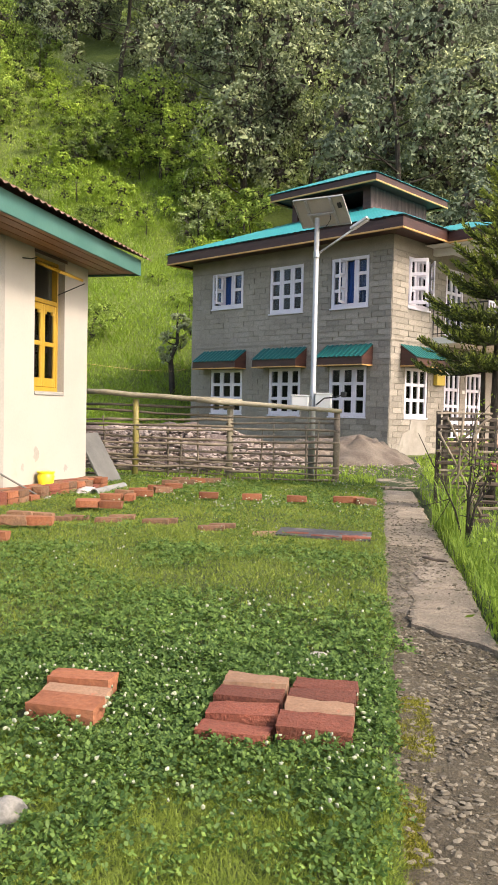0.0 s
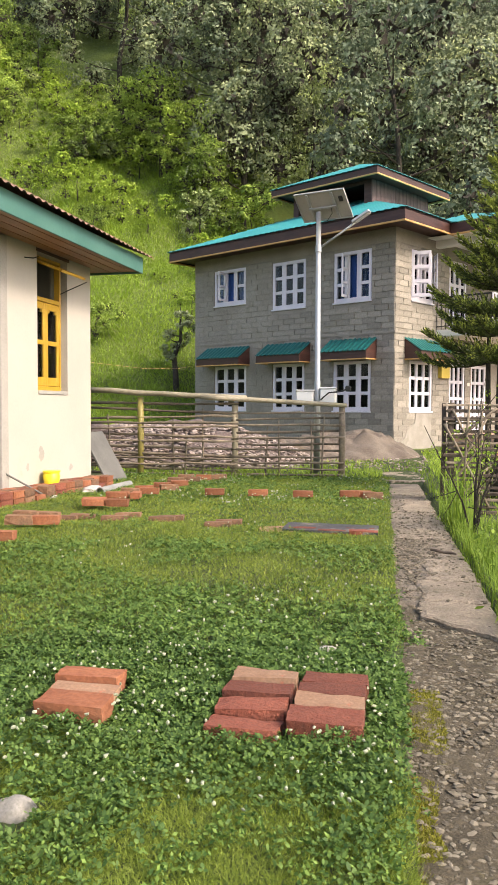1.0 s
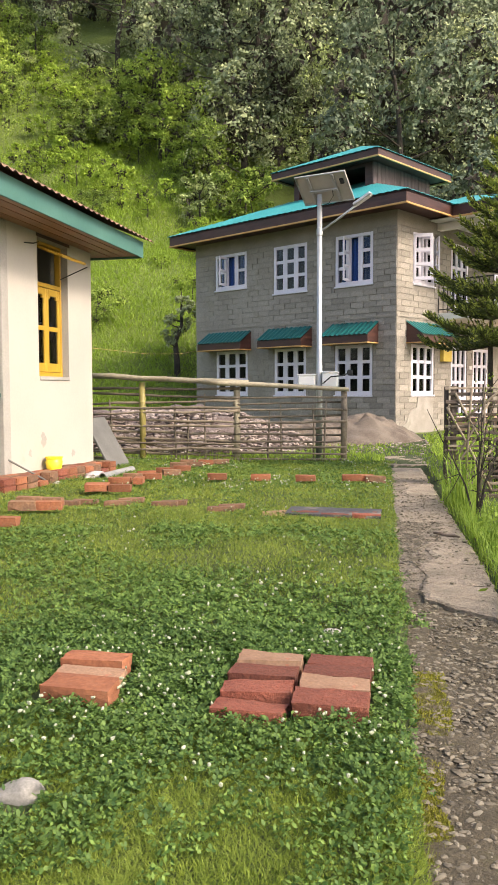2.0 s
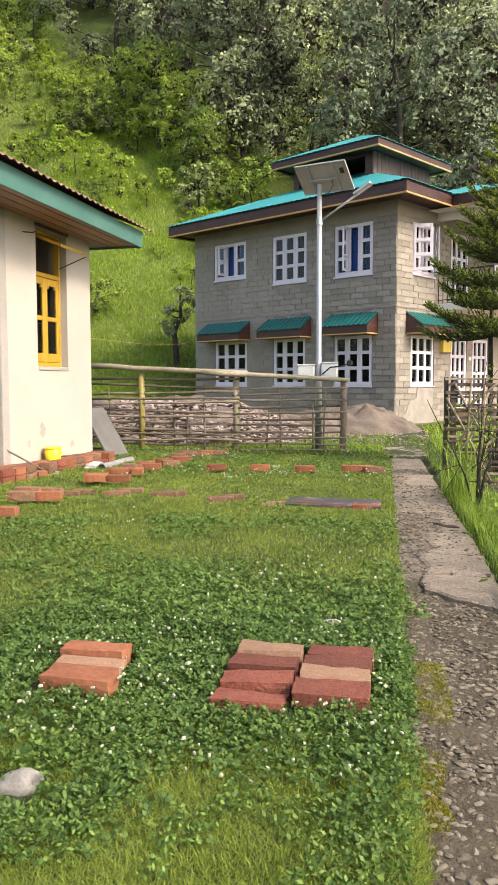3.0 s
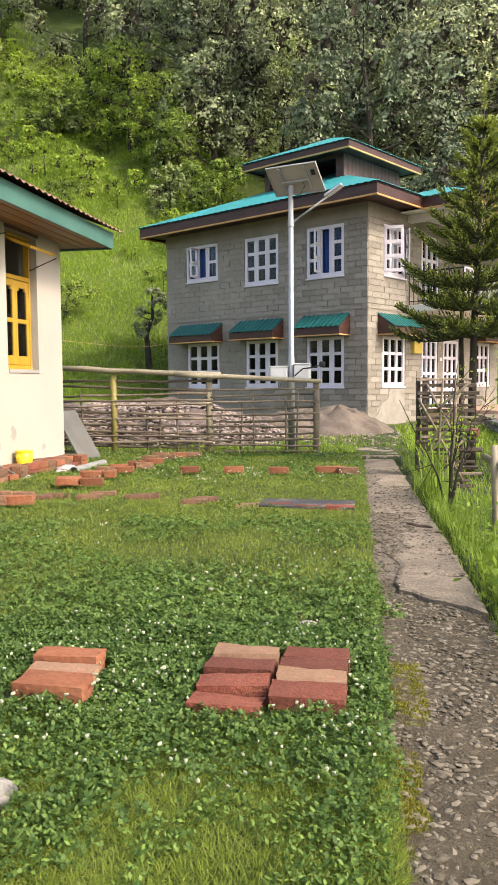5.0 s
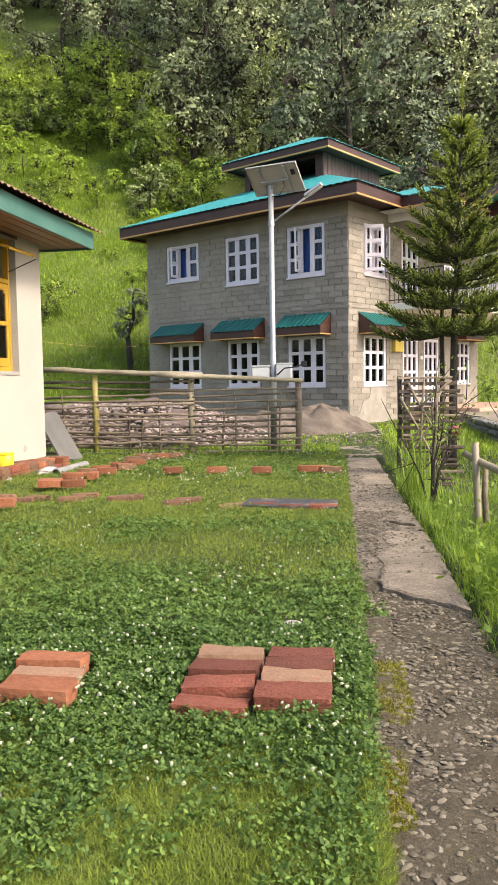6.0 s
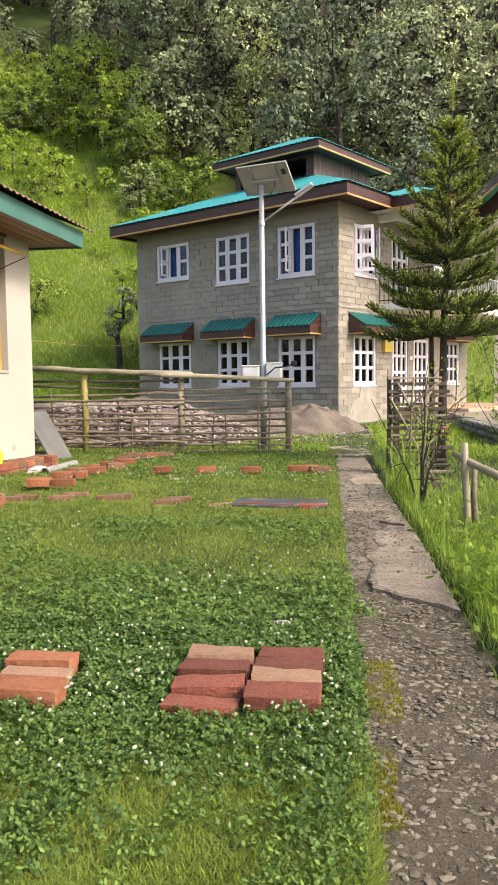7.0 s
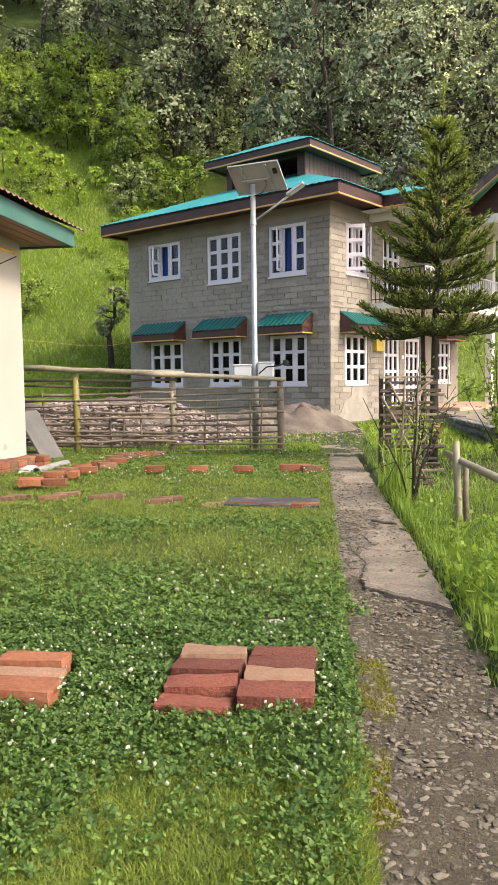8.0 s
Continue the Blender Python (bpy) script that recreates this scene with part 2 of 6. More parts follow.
M["weed"] = leaf_material("broad_weeds", (0.075, 0.15, 0.022), (0.27, 0.38, 0.06), (0.34, 0.48, 0.05), thin=0.4)
M["bush"] = leaf_material("hill_bush_leaves", (0.11, 0.18, 0.035), (0.34, 0.43, 0.11), (0.26, 0.36, 0.06), thin=0.3, clumps=0.8)
M["forest"] = leaf_material("forest_leaves", (0.15, 0.18, 0.115), (0.32, 0.362, 0.23), (0.16, 0.19, 0.09), thin=0.12, rough=0.85, clumps=0.35)
M["forest_pale"] = leaf_material("forest_leaves_pale", (0.19, 0.245, 0.115), (0.40, 0.47, 0.225), (0.24, 0.30, 0.10), thin=0.14, rough=0.85, clumps=0.35)
# paler and greyer: distance haze mixed into the far leaf colour
M["forest_hazed"] = leaf_material("hazed_far_leaves", (0.21, 0.25, 0.20), (0.41, 0.455, 0.37), (0.2, 0.24, 0.15), thin=0.12, rough=0.85, clumps=0.35)
M["moss"] = leaf_material("path_moss", (0.13, 0.13, 0.015), (0.26, 0.25, 0.035), (0.2, 0.2, 0.02), thin=0.1)
M["needles"] = leaf_material("fir_needles", (0.03, 0.05, 0.018), (0.14, 0.165, 0.05), (0.14, 0.19, 0.05), thin=0.15)
M["needle_tips"] = leaf_material("fresh_fir_tips", (0.17, 0.22, 0.045), (0.40, 0.46, 0.10), (0.28, 0.38, 0.06), thin=0.25)


# ---- builders ----
def part(name, bm, material, parent=None, label="", smooth=False):
    """One mesh object out of a bmesh (or a mesh), under a thing or a part."""
    if isinstance(bm, bpy.types.Mesh):
        me = bm
    else:
        me = bpy.data.meshes.new(name)
        bmesh.ops.recalc_face_normals(bm, faces=bm.faces)
        bm.to_mesh(me)
        bm.free()
    if material is not None and not me.materials:
        me.materials.append(material)
    if smooth:
        me.polygons.foreach_set("use_smooth", [True] * len(me.polygons))
    ob = new(name, me)
    if parent is not None:
        ob.parent = parent
    if label:
        tagged(ob, label)
    return ob


def thing(name, label, category, group="", kind="", m=None):
    ob = tagged(new(name), label, category, group, kind)
    if m is not None:
        ob.matrix_basis = m
    return ob


def add_box(bm, lo, hi, bevel=0.0, jitter=0.0, m=None):
    r = bmesh.ops.create_cube(bm, size=1.0)
    vs = r["verts"]
    size, mid = Vector(hi) - Vector(lo), (Vector(hi) + Vector(lo)) / 2
    for v in vs:
        v.co = Vector((v.co.x * size.x, v.co.y * size.y, v.co.z * size.z)) + mid
        if jitter:
            v.co += Vector((random.uniform(-1, 1), random.uniform(-1, 1), random.uniform(-1, 1))) * jitter
    if m is not None:
        for v in vs:
            v.co = m @ v.co
    if bevel:
        es = {e for v in vs for e in v.link_edges}
        bmesh.ops.bevel(bm, geom=list(es), offset=bevel, segments=1, affect="EDGES", profile=0.7)
    return bm


def box(lo, hi, bevel=0.0, jitter=0.0, m=None):
    return add_box(bmesh.new(), lo, hi, bevel, jitter, m)


def add_tube(bm, pts, radii, sides=8, cap=True):
    """A tube along a line of points, with a radius at each."""
    pts = [Vector(p) for p in pts]
    rings = []
    for i, p in enumerate(pts):
        d = (pts[min(i + 1, len(pts) - 1)] - pts[max(i - 1, 0)]).normalized()
        side = d.cross(Vector((0, 0, 1)) if abs(d.z) < 0.9 else Vector((1, 0, 0))).normalized()
        up = side.cross(d)
        r = radii[i] if isinstance(radii, (list, tuple)) else radii
        rings.append([bm.verts.new(p + (side * math.cos(a) + up * math.sin(a)) * r) for a in (2 * math.pi * k / sides for k in range(sides))])
    for a, b in zip(rings, rings[1:]):
        for k in range(sides):
            bm.faces.new((a[k], a[(k + 1) % sides], b[(k + 1) % sides], b[k]))
    if cap:
        bm.faces.new(rings[0][::-1])
        bm.faces.new(rings[-1])
    return bm


def tube(pts, radii, sides=8, cap=True):
    return add_tube(bmesh.new(), pts, radii, sides, cap)


def wobbly(a, b, n, amount, rng=random):
    a, b = Vector(a), Vector(b)
    return [a.lerp(b, i / (n - 1)) + Vector((rng.uniform(-1, 1), rng.uniform(-1, 1), rng.uniform(-1, 1))) * amount for i in range(n)]


def soup(name, verts, corners):
    """A mesh of loose faces: verts (N, k, 3), each row one face."""
    verts = np.asarray(verts, dtype=np.float32)
    n, k = verts.shape[:2]
    me = bpy.data.meshes.new(name)
    me.vertices.add(n * k)
    me.vertices.foreach_set("co", verts.ravel())
    me.loops.add(n * k)
    me.loops.foreach_set("vertex_index", np.arange(n * k, dtype=np.int32))
    me.polygons.add(n)
    me.polygons.foreach_set("loop_start", np.arange(0, n * k, k, dtype=np.int32))
    me.update(calc_edges=True)
    return me


def bent_soup(name, verts):
    """Loose bent blades of five corners each: two at the foot, two half way, one tip."""
    verts = np.asarray(verts, dtype=np.float32)
    n = len(verts)
    me = bpy.data.meshes.new(name)
    me.vertices.add(n * 5)
    me.vertices.foreach_set("co", verts.ravel())
    tri = (np.arange(n, dtype=np.int32)[:, None, None] * 5 + np.array([[0, 1, 2], [0, 2, 4], [4, 2, 3]], dtype=np.int32)).ravel()
    me.loops.add(len(tri))
    me.loops.foreach_set("vertex_index", tri)
    me.polygons.add(n * 3)
    me.polygons.foreach_set("loop_start", np.arange(0, len(tri), 3, dtype=np.int32))
    me.update(calc_edges=True)
    return me


def rand_dirs(rng, n, up=0.0):
    d = rng.normal(size=(n, 3))
    d[:, 2] += up
    return d / np.linalg.norm(d, axis=1, keepdims=True)


def leaf_faces(rng, centres, size, up=0.4, droop=0.0, long=1.6, facing=None):
    """Diamond-shaped leaves at the centres, facing mostly up."""
    n = len(centres)
    nrm = rand_dirs(rng, n, up)
    if facing is not None:
        nrm = facing + nrm * 0.45
        nrm /= np.linalg.norm(nrm, axis=1, keepdims=True)
    a = np.cross(nrm, rand_dirs(rng, n))
    a[:, 2] -= droop
    a /= np.linalg.norm(a, axis=1, keepdims=True)
    b = np.cross(nrm, a)
    b /= np.linalg.norm(b, axis=1, keepdims=True) + 1e-9
    s = (np.asarray(size) * rng.uniform(0.6, 1.3, n))[:, None]
    return np.stack([centres - a * s * long / 2, centres + b * s / 2, centres + a * s * long / 2, centres - b * s / 2], axis=1)


def grass_faces(rng, feet, height, width, lean=0.45):
    """One tapering blade of a triangle at each foot."""
    n = len(feet)
    ang = rng.uniform(0, 2 * np.pi, n)
    h = height * rng.uniform(0.55, 1.3, n)
    w = width * rng.uniform(0.7, 1.3, n)
    side = np.stack([np.cos(ang), np.sin(ang), np.zeros(n)], 1) * w[:, None] / 2
    tilt = rng.normal(size=(n, 3)) * lean
    tilt[:, 2] = 1
    tip = feet + tilt / np.linalg.norm(tilt, axis=1, keepdims=True) * h[:, None]
    return np.stack([feet - side, feet + side, tip], axis=1)


# ---- ground ----
def smooth(a, b, x):
    t = np.clip((x - a) / (b - a), 0.0, 1.0)
    return t * t * (3 - 2 * t)


def hill_foot(x):
    return np.where(x < -8, 25 + 0.35 * (x + 8), np.where(x < 2, 25 + 0.95 * (x + 8), 34.5 + 0.3 * (x - 2)))


def lumps(x, y):
    return np.sin(x * 0.31 + 1.3) * np.sin(y * 0.23) + 0.5 * np.sin(x * 0.83 + y * 0.51) + 0.3 * np.sin(1.7 * x - 1.1 * y + 0.6)


def dip(y):
    """The lawn falls a little towards its far end."""
    return -0.017 * np.clip(np.asarray(y, float) - 5.5, 0.0, 8.5)


def ground_z(x, y):
    """Height of the one ground sheet: lawn, lower garden beyond the path, terrace of the house, steep hillside."""
    x, y = np.asarray(x, float), np.asarray(y, float)
    d = y - hill_foot(x)
    rise = 0.70 * (np.sqrt(d * d + 6.0) + d) / 2
    z = rise + lumps(x, y) * 0.5 * smooth(2, 14, d)
    z = z + 0.012 * np.sin(x * 2.3 + 0.7) * np.sin(y * 1.9) + 0.008 * np.sin(x * 5.1 + y * 3.7)
    garden = smooth(0.60, 0.95, x) * (1 - smooth(11.0, 14.0, y))
    z = z - 0.22 * garden - 0.09 * smooth(-0.02, 0.10, x) * (1 - smooth(0.58, 0.64, x)) * (1 - smooth(12.8, 13.4, y))
    z = z + 0.10 * smooth(14.5, 20, y) * (1 - smooth(24, 30, y)) + dip(y)
    return z


def grid_mesh(name, xs, ys, zf):
    gx, gy = np.meshgrid(xs, ys)
    co = np.stack([gx, gy, zf(gx, gy)], -1).reshape(-1, 3)
    nx, ny = len(xs), len(ys)
    i = (np.arange(ny - 1)[:, None] * nx + np.arange(nx - 1)).ravel()
    me = bpy.data.meshes.new(name)
    me.from_pydata(co.tolist(), [], np.stack([i, i + 1, i + nx + 1, i + nx], 1).tolist())
    me.polygons.foreach_set("use_smooth", [True] * len(me.polygons))
    return me


gx = np.concatenate([np.linspace(-900, -70, 14), np.linspace(-60, -6, 60), np.linspace(-5.5, -0.3, 40), np.linspace(-0.2, 1.4, 33), np.linspace(1.6, 8, 28), np.linspace(9, 60, 50), np.linspace(70, 900, 14)])
gy = np.concatenate([np.linspace(-900, -12, 12), np.linspace(-10, 0, 12), np.linspace(0.3, 15, 75), np.linspace(15.4, 40, 60), np.linspace(41, 150, 90), np.linspace(160, 260, 12)])
ground_me = grid_mesh("ground", gx, gy, ground_z)
ground_me.materials.append(M["soil_grass"])
ground_me.materials.append(M["hill_soil"])
cen = np.empty(len(ground_me.polygons) * 3)
ground_me.polygons.foreach_get("center", cen)
ground_me.polygons.foreach_set("material_index", (cen.reshape(-1, 3)[:, 1] > 21).astype(np.int32))
tagged(part("ground", ground_me, None), "grassy lawn and steep green hillside in one sheet", "ground", kind="structure")

# ---- raised path ----
path = thing("path", "narrow raised path of cracked concrete and rubble", "path", kind="structure")
rng = random.Random(4)


def ragged(v, seed):
    return noise.noise(Vector((v * 3.1, seed, 0.0))) + 0.6 * noise.noise(Vector((v * 9.0, seed, 4.0))) + 0.35 * noise.noise(Vector((v * 27.0, seed, 8.0)))


def path_piece(name, x0, x1, y0, y1, top, material, rough=0.03, relief=0.006, slant=0.0, label="", right=None):
    """A cast piece of the path: ragged outline, worn edges, an uneven top; slant moves its front edge back on the lawn side."""
    seed = rng.uniform(0, 90)
    nx, ny = max(6, int((x1 - x0) / 0.03)), max(8, int((y1 - y0) / 0.035))
    right = rough * 0.5 if right is None else right
    rows_of = []
    bm = bmesh.new()
    for j in range(ny + 1):
        line = []
        for i in range(nx + 1):
            u, v = i / nx, j / ny
            x = x0 + (x1 - x0) * u
            ya = y0 + slant * (1 - u) + rough * ragged(x * 2.5, seed)
            yb = y1 + rough * ragged(x * 2.5, seed + 7)
            y = ya + (yb - ya) * v
            x += (1 - u) * rough * ragged(y, seed + 13) + u * right * ragged(y, seed + 19)
            border = min(i, nx - i, j, ny - j)
            z = top + relief * (noise.noise(Vector((x * 7, y * 7, seed))) + 0.7 * noise.noise(Vector((x * 21, y * 21, seed)))) + float(dip(y))
            line.append(bm.verts.new((x, y, z - (0.010 if border == 0 else 0.0))))
        rows_of.append(line)
    for a, b in zip(rows_of, rows_of[1:]):
        for i in range(nx):
            bm.faces.new((a[i], a[i + 1], b[i + 1], b[i]))
    ring = rows_of[0] + [r[-1] for r in rows_of[1:]] + rows_of[-1][-2::-1] + [r[0] for r in rows_of[-2:0:-1]]
    low = [bm.verts.new((v.co.x, v.co.y, -0.50)) for v in ring]
    for k in range(len(ring)):
        bm.faces.new((low[k], low[(k + 1) % len(ring)], ring[(k + 1) % len(ring)], ring[k]))
    return part(name, bm, material, path, label)


path_piece("rubble_bed", -0.06, 0.53, 0.0, 4.4, -0.006, M["rubble"], 0.035, 0.008, label="broken rubble bed with embedded gravel")
path_piece("rubble_bed", -0.06, 0.53, -9.0, -0.03, -0.006, M["rubble"], 0.035, 0.008)
path_piece("rubble_bed", -0.01, 0.55, 4.41, 13.2, 0.0, M["worn_rubble"], 0.035, 0.008, label="worn pinkish rubble bed")
path_piece("slab", 0.15, 0.56, 3.70, 4.42, 0.024, M["concrete"], 0.030, 0.007, 0.38, "pale cracked concrete slab with a broken lip")
path_piece("slab", 0.17, 0.565, 4.45, 5.05, 0.018, M["concrete"], 0.040, 0.007)
path_piece("slab", 0.24, 0.56, 5.07, 5.85, 0.013, M["concrete"], 0.060, 0.008)
path_piece("slab", 0.36, 0.56, 5.88, 6.85, 0.010, M["concrete"], 0.050, 0.007)
path_piece("slab", 0.05, 0.56, 6.90, 8.95, 0.012, M["concrete"], 0.060, 0.006)
path_piece("slab", 0.20, 0.55, 9.10, 10.4, 0.010, M["concrete"], 0.080, 0.007)
path_piece("slab", 0.05, 0.54, 11.2, 13.1, 0.010, M["concrete"], 0.090, 0.007)
path_piece("dirt_end", -0.08, 0.66, 13.17, 15.2, 0.058, M["yard_dirt"], 0.10, 0.015, label="trodden dirt at the end of the path")


def stone_mesh(name, seed, flat=0.55, detail=2, rough=0.22):
    r = random.Random(seed)
    bm = bmesh.new()
    bmesh.ops.create_icosphere(bm, subdivisions=detail, radius=1.0)
    off = Vector((r.uniform(0, 50), r.uniform(0, 50), r.uniform(0, 50)))
    for v in bm.verts:
        v.co *= 1 + rough * 2 * (noise.noise(v.co * 1.1 + off)) + rough * 0.5 * noise.noise(v.co * 3.0 + off)
        v.co.z *= flat
    me = bpy.data.meshes.new(name)
    bm.to_mesh(me)
    bm.free()
    return me


# pale stones along the broken edge of the path
edge_stones = [stone_mesh("edge_stone", 20 + i, 0.42, 2, 0.38) for i in range(4)]
for i, (x, y, s, l) in enumerate(((0.56, 3.45, 0.07, 1.9), (0.58, 3.15, 0.07, 1.8), (0.57, 2.72, 0.075, 1.5), (0.59, 2.40, 0.06, 1.6), (0.57, 2.08, 0.07, 1.4), (0.60, 4.45, 0.05, 1.6), (0.585, 5.3, 0.05, 1.8), (0.58, 3.66, 0.055, 1.5))):
    ob = part("edge_stone", edge_stones[i % 4], M["concrete"], None)
    ob.matrix_basis = pose(x, y, -0.05, 0, 0, 8 * (i % 3) - 6) @ Matrix.Diagonal((s, s * l, s, 1))
    tagged(ob, "pale angular stone on the broken path edge", "stone", group="path edge stones")


def pebble_soup(name, pts, sizes, r, flat=(0.35, 0.6)):
    """Many small angular pebbles in one mesh."""
    bm = bmesh.new()
    bmesh.ops.create_icosphere(bm, subdivisions=1, radius=1.0)
    base = np.array([v.co[:] for v in bm.verts])
    tri = np.array([[v.index for v in f.verts] for f in bm.faces])
    bm.free()
    n = len(pts)
    v = base[None] * (1 + r.normal(size=(n, len(base), 1)) * 0.2)
    sc = np.stack([r.uniform(0.8, 1.5, n), r.uniform(0.6, 1.0, n), r.uniform(*flat, n)], 1)
    v = v * sc[:, None] * np.asarray(sizes)[:, None, None]
    a = r.uniform(0, 6.28, n)
    c, s = np.cos(a)[:, None], np.sin(a)[:, None]
    v = np.stack([v[..., 0] * c - v[..., 1] * s, v[..., 0] * s + v[..., 1] * c, v[..., 2]], -1) + np.asarray(pts)[:, None]
    f = (tri[None] + (np.arange(n) * len(base))[:, None, None]).reshape(-1, 3)
    me = bpy.data.meshes.new(name)
    me.from_pydata(v.reshape(-1, 3).tolist(), [], f.tolist())
    return me


def pebble_material(name, dark, light):
    m, nt, nd, p = node_material(name)
    g = nd.new("ShaderNodeNewGeometry")
    col = ramp(nt, g.outputs["Random Per Island"], [(0.0, dark), (0.6, tuple((a + b) / 2 for a, b in zip(dark, light))), (1.0, light)])
    n = noise_node(nt, 60, 4)
    col = mix(nt, 1.0, col, ramp(nt, n.outputs["Fac"], [(0.3, (0.7,) * 3), (0.7, (1.0,) * 3)]), "MULTIPLY")
    link(nt, col, p.inputs["Base Color"])
    p.inputs["Roughness"].default_value = 0.85
    return m


M["pebble"] = pebble_material("path_pebbles", (0.085, 0.069, 0.047), (0.25, 0.213, 0.158))
M["chips"] = pebble_material("heap_gravel", (0.13, 0.095, 0.083), (0.46, 0.38, 0.34))
nr = np.random.default_rng(3)
px = np.concatenate([nr.uniform(-0.06, 0.54, 6200), nr.uniform(-0.02, 0.22, 1000), nr.uniform(-0.02, 0.40, 900), nr.uniform(0.0, 0.54, 500), nr.uniform(0.08, 0.55, 1500)])
py = np.concatenate([1.2 + 2.9 * nr.uniform(0, 1, 6200), nr.uniform(4.0, 6.9, 1000), nr.uniform(5.7, 7.0, 900), nr.uniform(8.9, 11.3, 500), nr.uniform(3.9, 9.0, 1500)])
ps = 0.0032 + 0.0135 * nr.uniform(0, 1, len(px)) ** 3.2
lie = (np.arange(len(px)) >= len(px) - 1500)
pz = np.where(lie, 0.016, np.where(py < 4.4, -0.006, 0.004)) + dip(py) + ps * 0.08
tagged(part("pebbles", pebble_soup("pebbles", np.stack([px, py, pz], 1), ps, nr, (0.28, 0.5)), M["pebble"]), "grey pebbles set into the rubble path", "gravel", kind="stuff")

# ---- stone house ----
HOUSE = thing("stone_house", "two-storey grey concrete-block house with a teal sheet roof", "house",
              m=pose(0, 0, 0, 0, 0, HOUSE_TURN) @ pose(-11.2, 17.2, 0))
COURSE, BLOCK = 0.157, 0.42
FRONT_HOLES = [(-6.62, -5.28, 4.28, 5.36), (-4.20, -2.95, 3.98, 5.33), (-1.96, -0.73, 3.98, 5.33),
               (-6.60, -5.25, 1.05, 2.40), (-4.17, -2.98, 1.05, 2.40), (-1.96, -0.73, 1.05, 2.40)]
SIDE_HOLES = [(0.77, 1.87, 3.98, 5.32), (2.75, 3.75, 3.30, 5.30), (0.72, 1.87, 1.05, 2.40), (2.82, 3.71, 0.40, 2.40), (4.09, 5.03, 0.40, 2.40), (6.25, 7.25, 1.05, 2.40)]


def holed_wall(u0, u1, z0, z1, holes, put):
    """A wall as a grid of solid cells that leaves its openings free; put(u, v, z) gives the place, v from 0 (outside) to 1."""
    us = sorted({u0, u1, *[h[0] for h in holes], *[h[1] for h in holes]})
    zs = sorted({z0, z1, *[h[2] for h in holes], *[h[3] for h in holes]})
    solid = {(i, j) for i in range(len(us) - 1) for j in range(len(zs) - 1)
             if not any(h[0] <= us[i] < h[1] and h[2] <= zs[j] < h[3] for h in holes)}
    bm = bmesh.new()
    vert = {}

    def corner(i, j, v):
        key = (i, j, v)
        if key not in vert:
            vert[key] = bm.verts.new(put(us[i], v, zs[j]))
        return vert[key]

    for i, j in solid:
        for v in (0, 1):
            bm.faces.new([corner(i, j, v), corner(i + 1, j, v), corner(i + 1, j + 1, v), corner(i, j + 1, v)])
        for di, dj, a, b in ((-1, 0, (i, j), (i, j + 1)), (1, 0, (i + 1, j), (i + 1, j + 1)), (0, -1, (i, j), (i + 1, j)), (0, 1, (i, j + 1), (i + 1, j + 1))):
            if (i + di, j + dj) not in solid:
                bm.faces.new([corner(*a, 0), corner(*b, 0), corner(*b, 1), corner(*a, 1)])
    return bm


T = 0.24
front_wall = part("wall", holed_wall(-7.5, 0.0, -0.3, 5.9, FRONT_HOLES, lambda u, v, z: (u, 0.007 + v * T, z)), M["mortar"], HOUSE, "grey concrete-block wall in shade")
side_wall = part("wall", holed_wall(0.012, 7.85, -0.3, 5.9, SIDE_HOLES, lambda u, v, z: (-0.007 - v * T, u, z)), M["mortar"], HOUSE, "grey concrete-block wall facing the sun")
part("wall", box((-7.5, 0.26, -0.3), (-7.26, 7.85, 5.9)), M["mortar"], HOUSE)
part("wall", box((-7.26, 7.61, -0.3), (-0.26, 7.85, 5.9)), M["mortar"], HOUSE)
# inner floors and partition, coloured dark for the rooms' shade
part("inner_floor", box((-7.25, 0.27, 2.95), (-0.27, 7.6, 3.1)), M["room_shade"], HOUSE)
part("inner_floor", box((-7.25, 0.27, -0.2), (-0.27, 7.6, 0.3)), M["room_shade"], HOUSE)
part("partition", box((-7.24, 2.6, 0.31), (-0.4, 2.7, 5.8)), M["room_shade"], HOUSE)


def block_rects(u0, u1, z0, z1, holes):
    out = []
    row = 0
    z = z0
    while z < z1 - 0.05:
        zt = min(z + COURSE, z1)
        u = u0 - (BLOCK / 2 if row % 2 else 0) - random.uniform(0, 0.06)
        while u < u1 - 0.02:
            spans = [(max(u, u0), min(u + BLOCK, u1))]
            for h in holes:
                if zt > h[2] + 0.02 and z < h[3] - 0.02:
                    spans = [s for a, b in spans for s in ((a, min(b, h[0])), (max(a, h[1]), b)) if s[1] - s[0] > 0.03]
            out += [(a, b, z, zt) for a, b in spans]
            u += BLOCK
        z, row = zt, row + 1
    return out


block_meshes = {}


def block_mesh(w, h, variant):
    key = (round(w, 2), round(h, 2), variant)
    if key not in block_meshes:
        bm = box((-w / 2 + 0.004, -0.0115, -h / 2 + 0.0045), (w / 2 - 0.004, 0.014, h / 2 - 0.0045), 0.004, 0.004)
        me = bpy.data.meshes.new("block")
        bm.to_mesh(me)
        bm.free()
        me.materials.append(M["block"])
        block_meshes[key] = me
    return block_meshes[key]


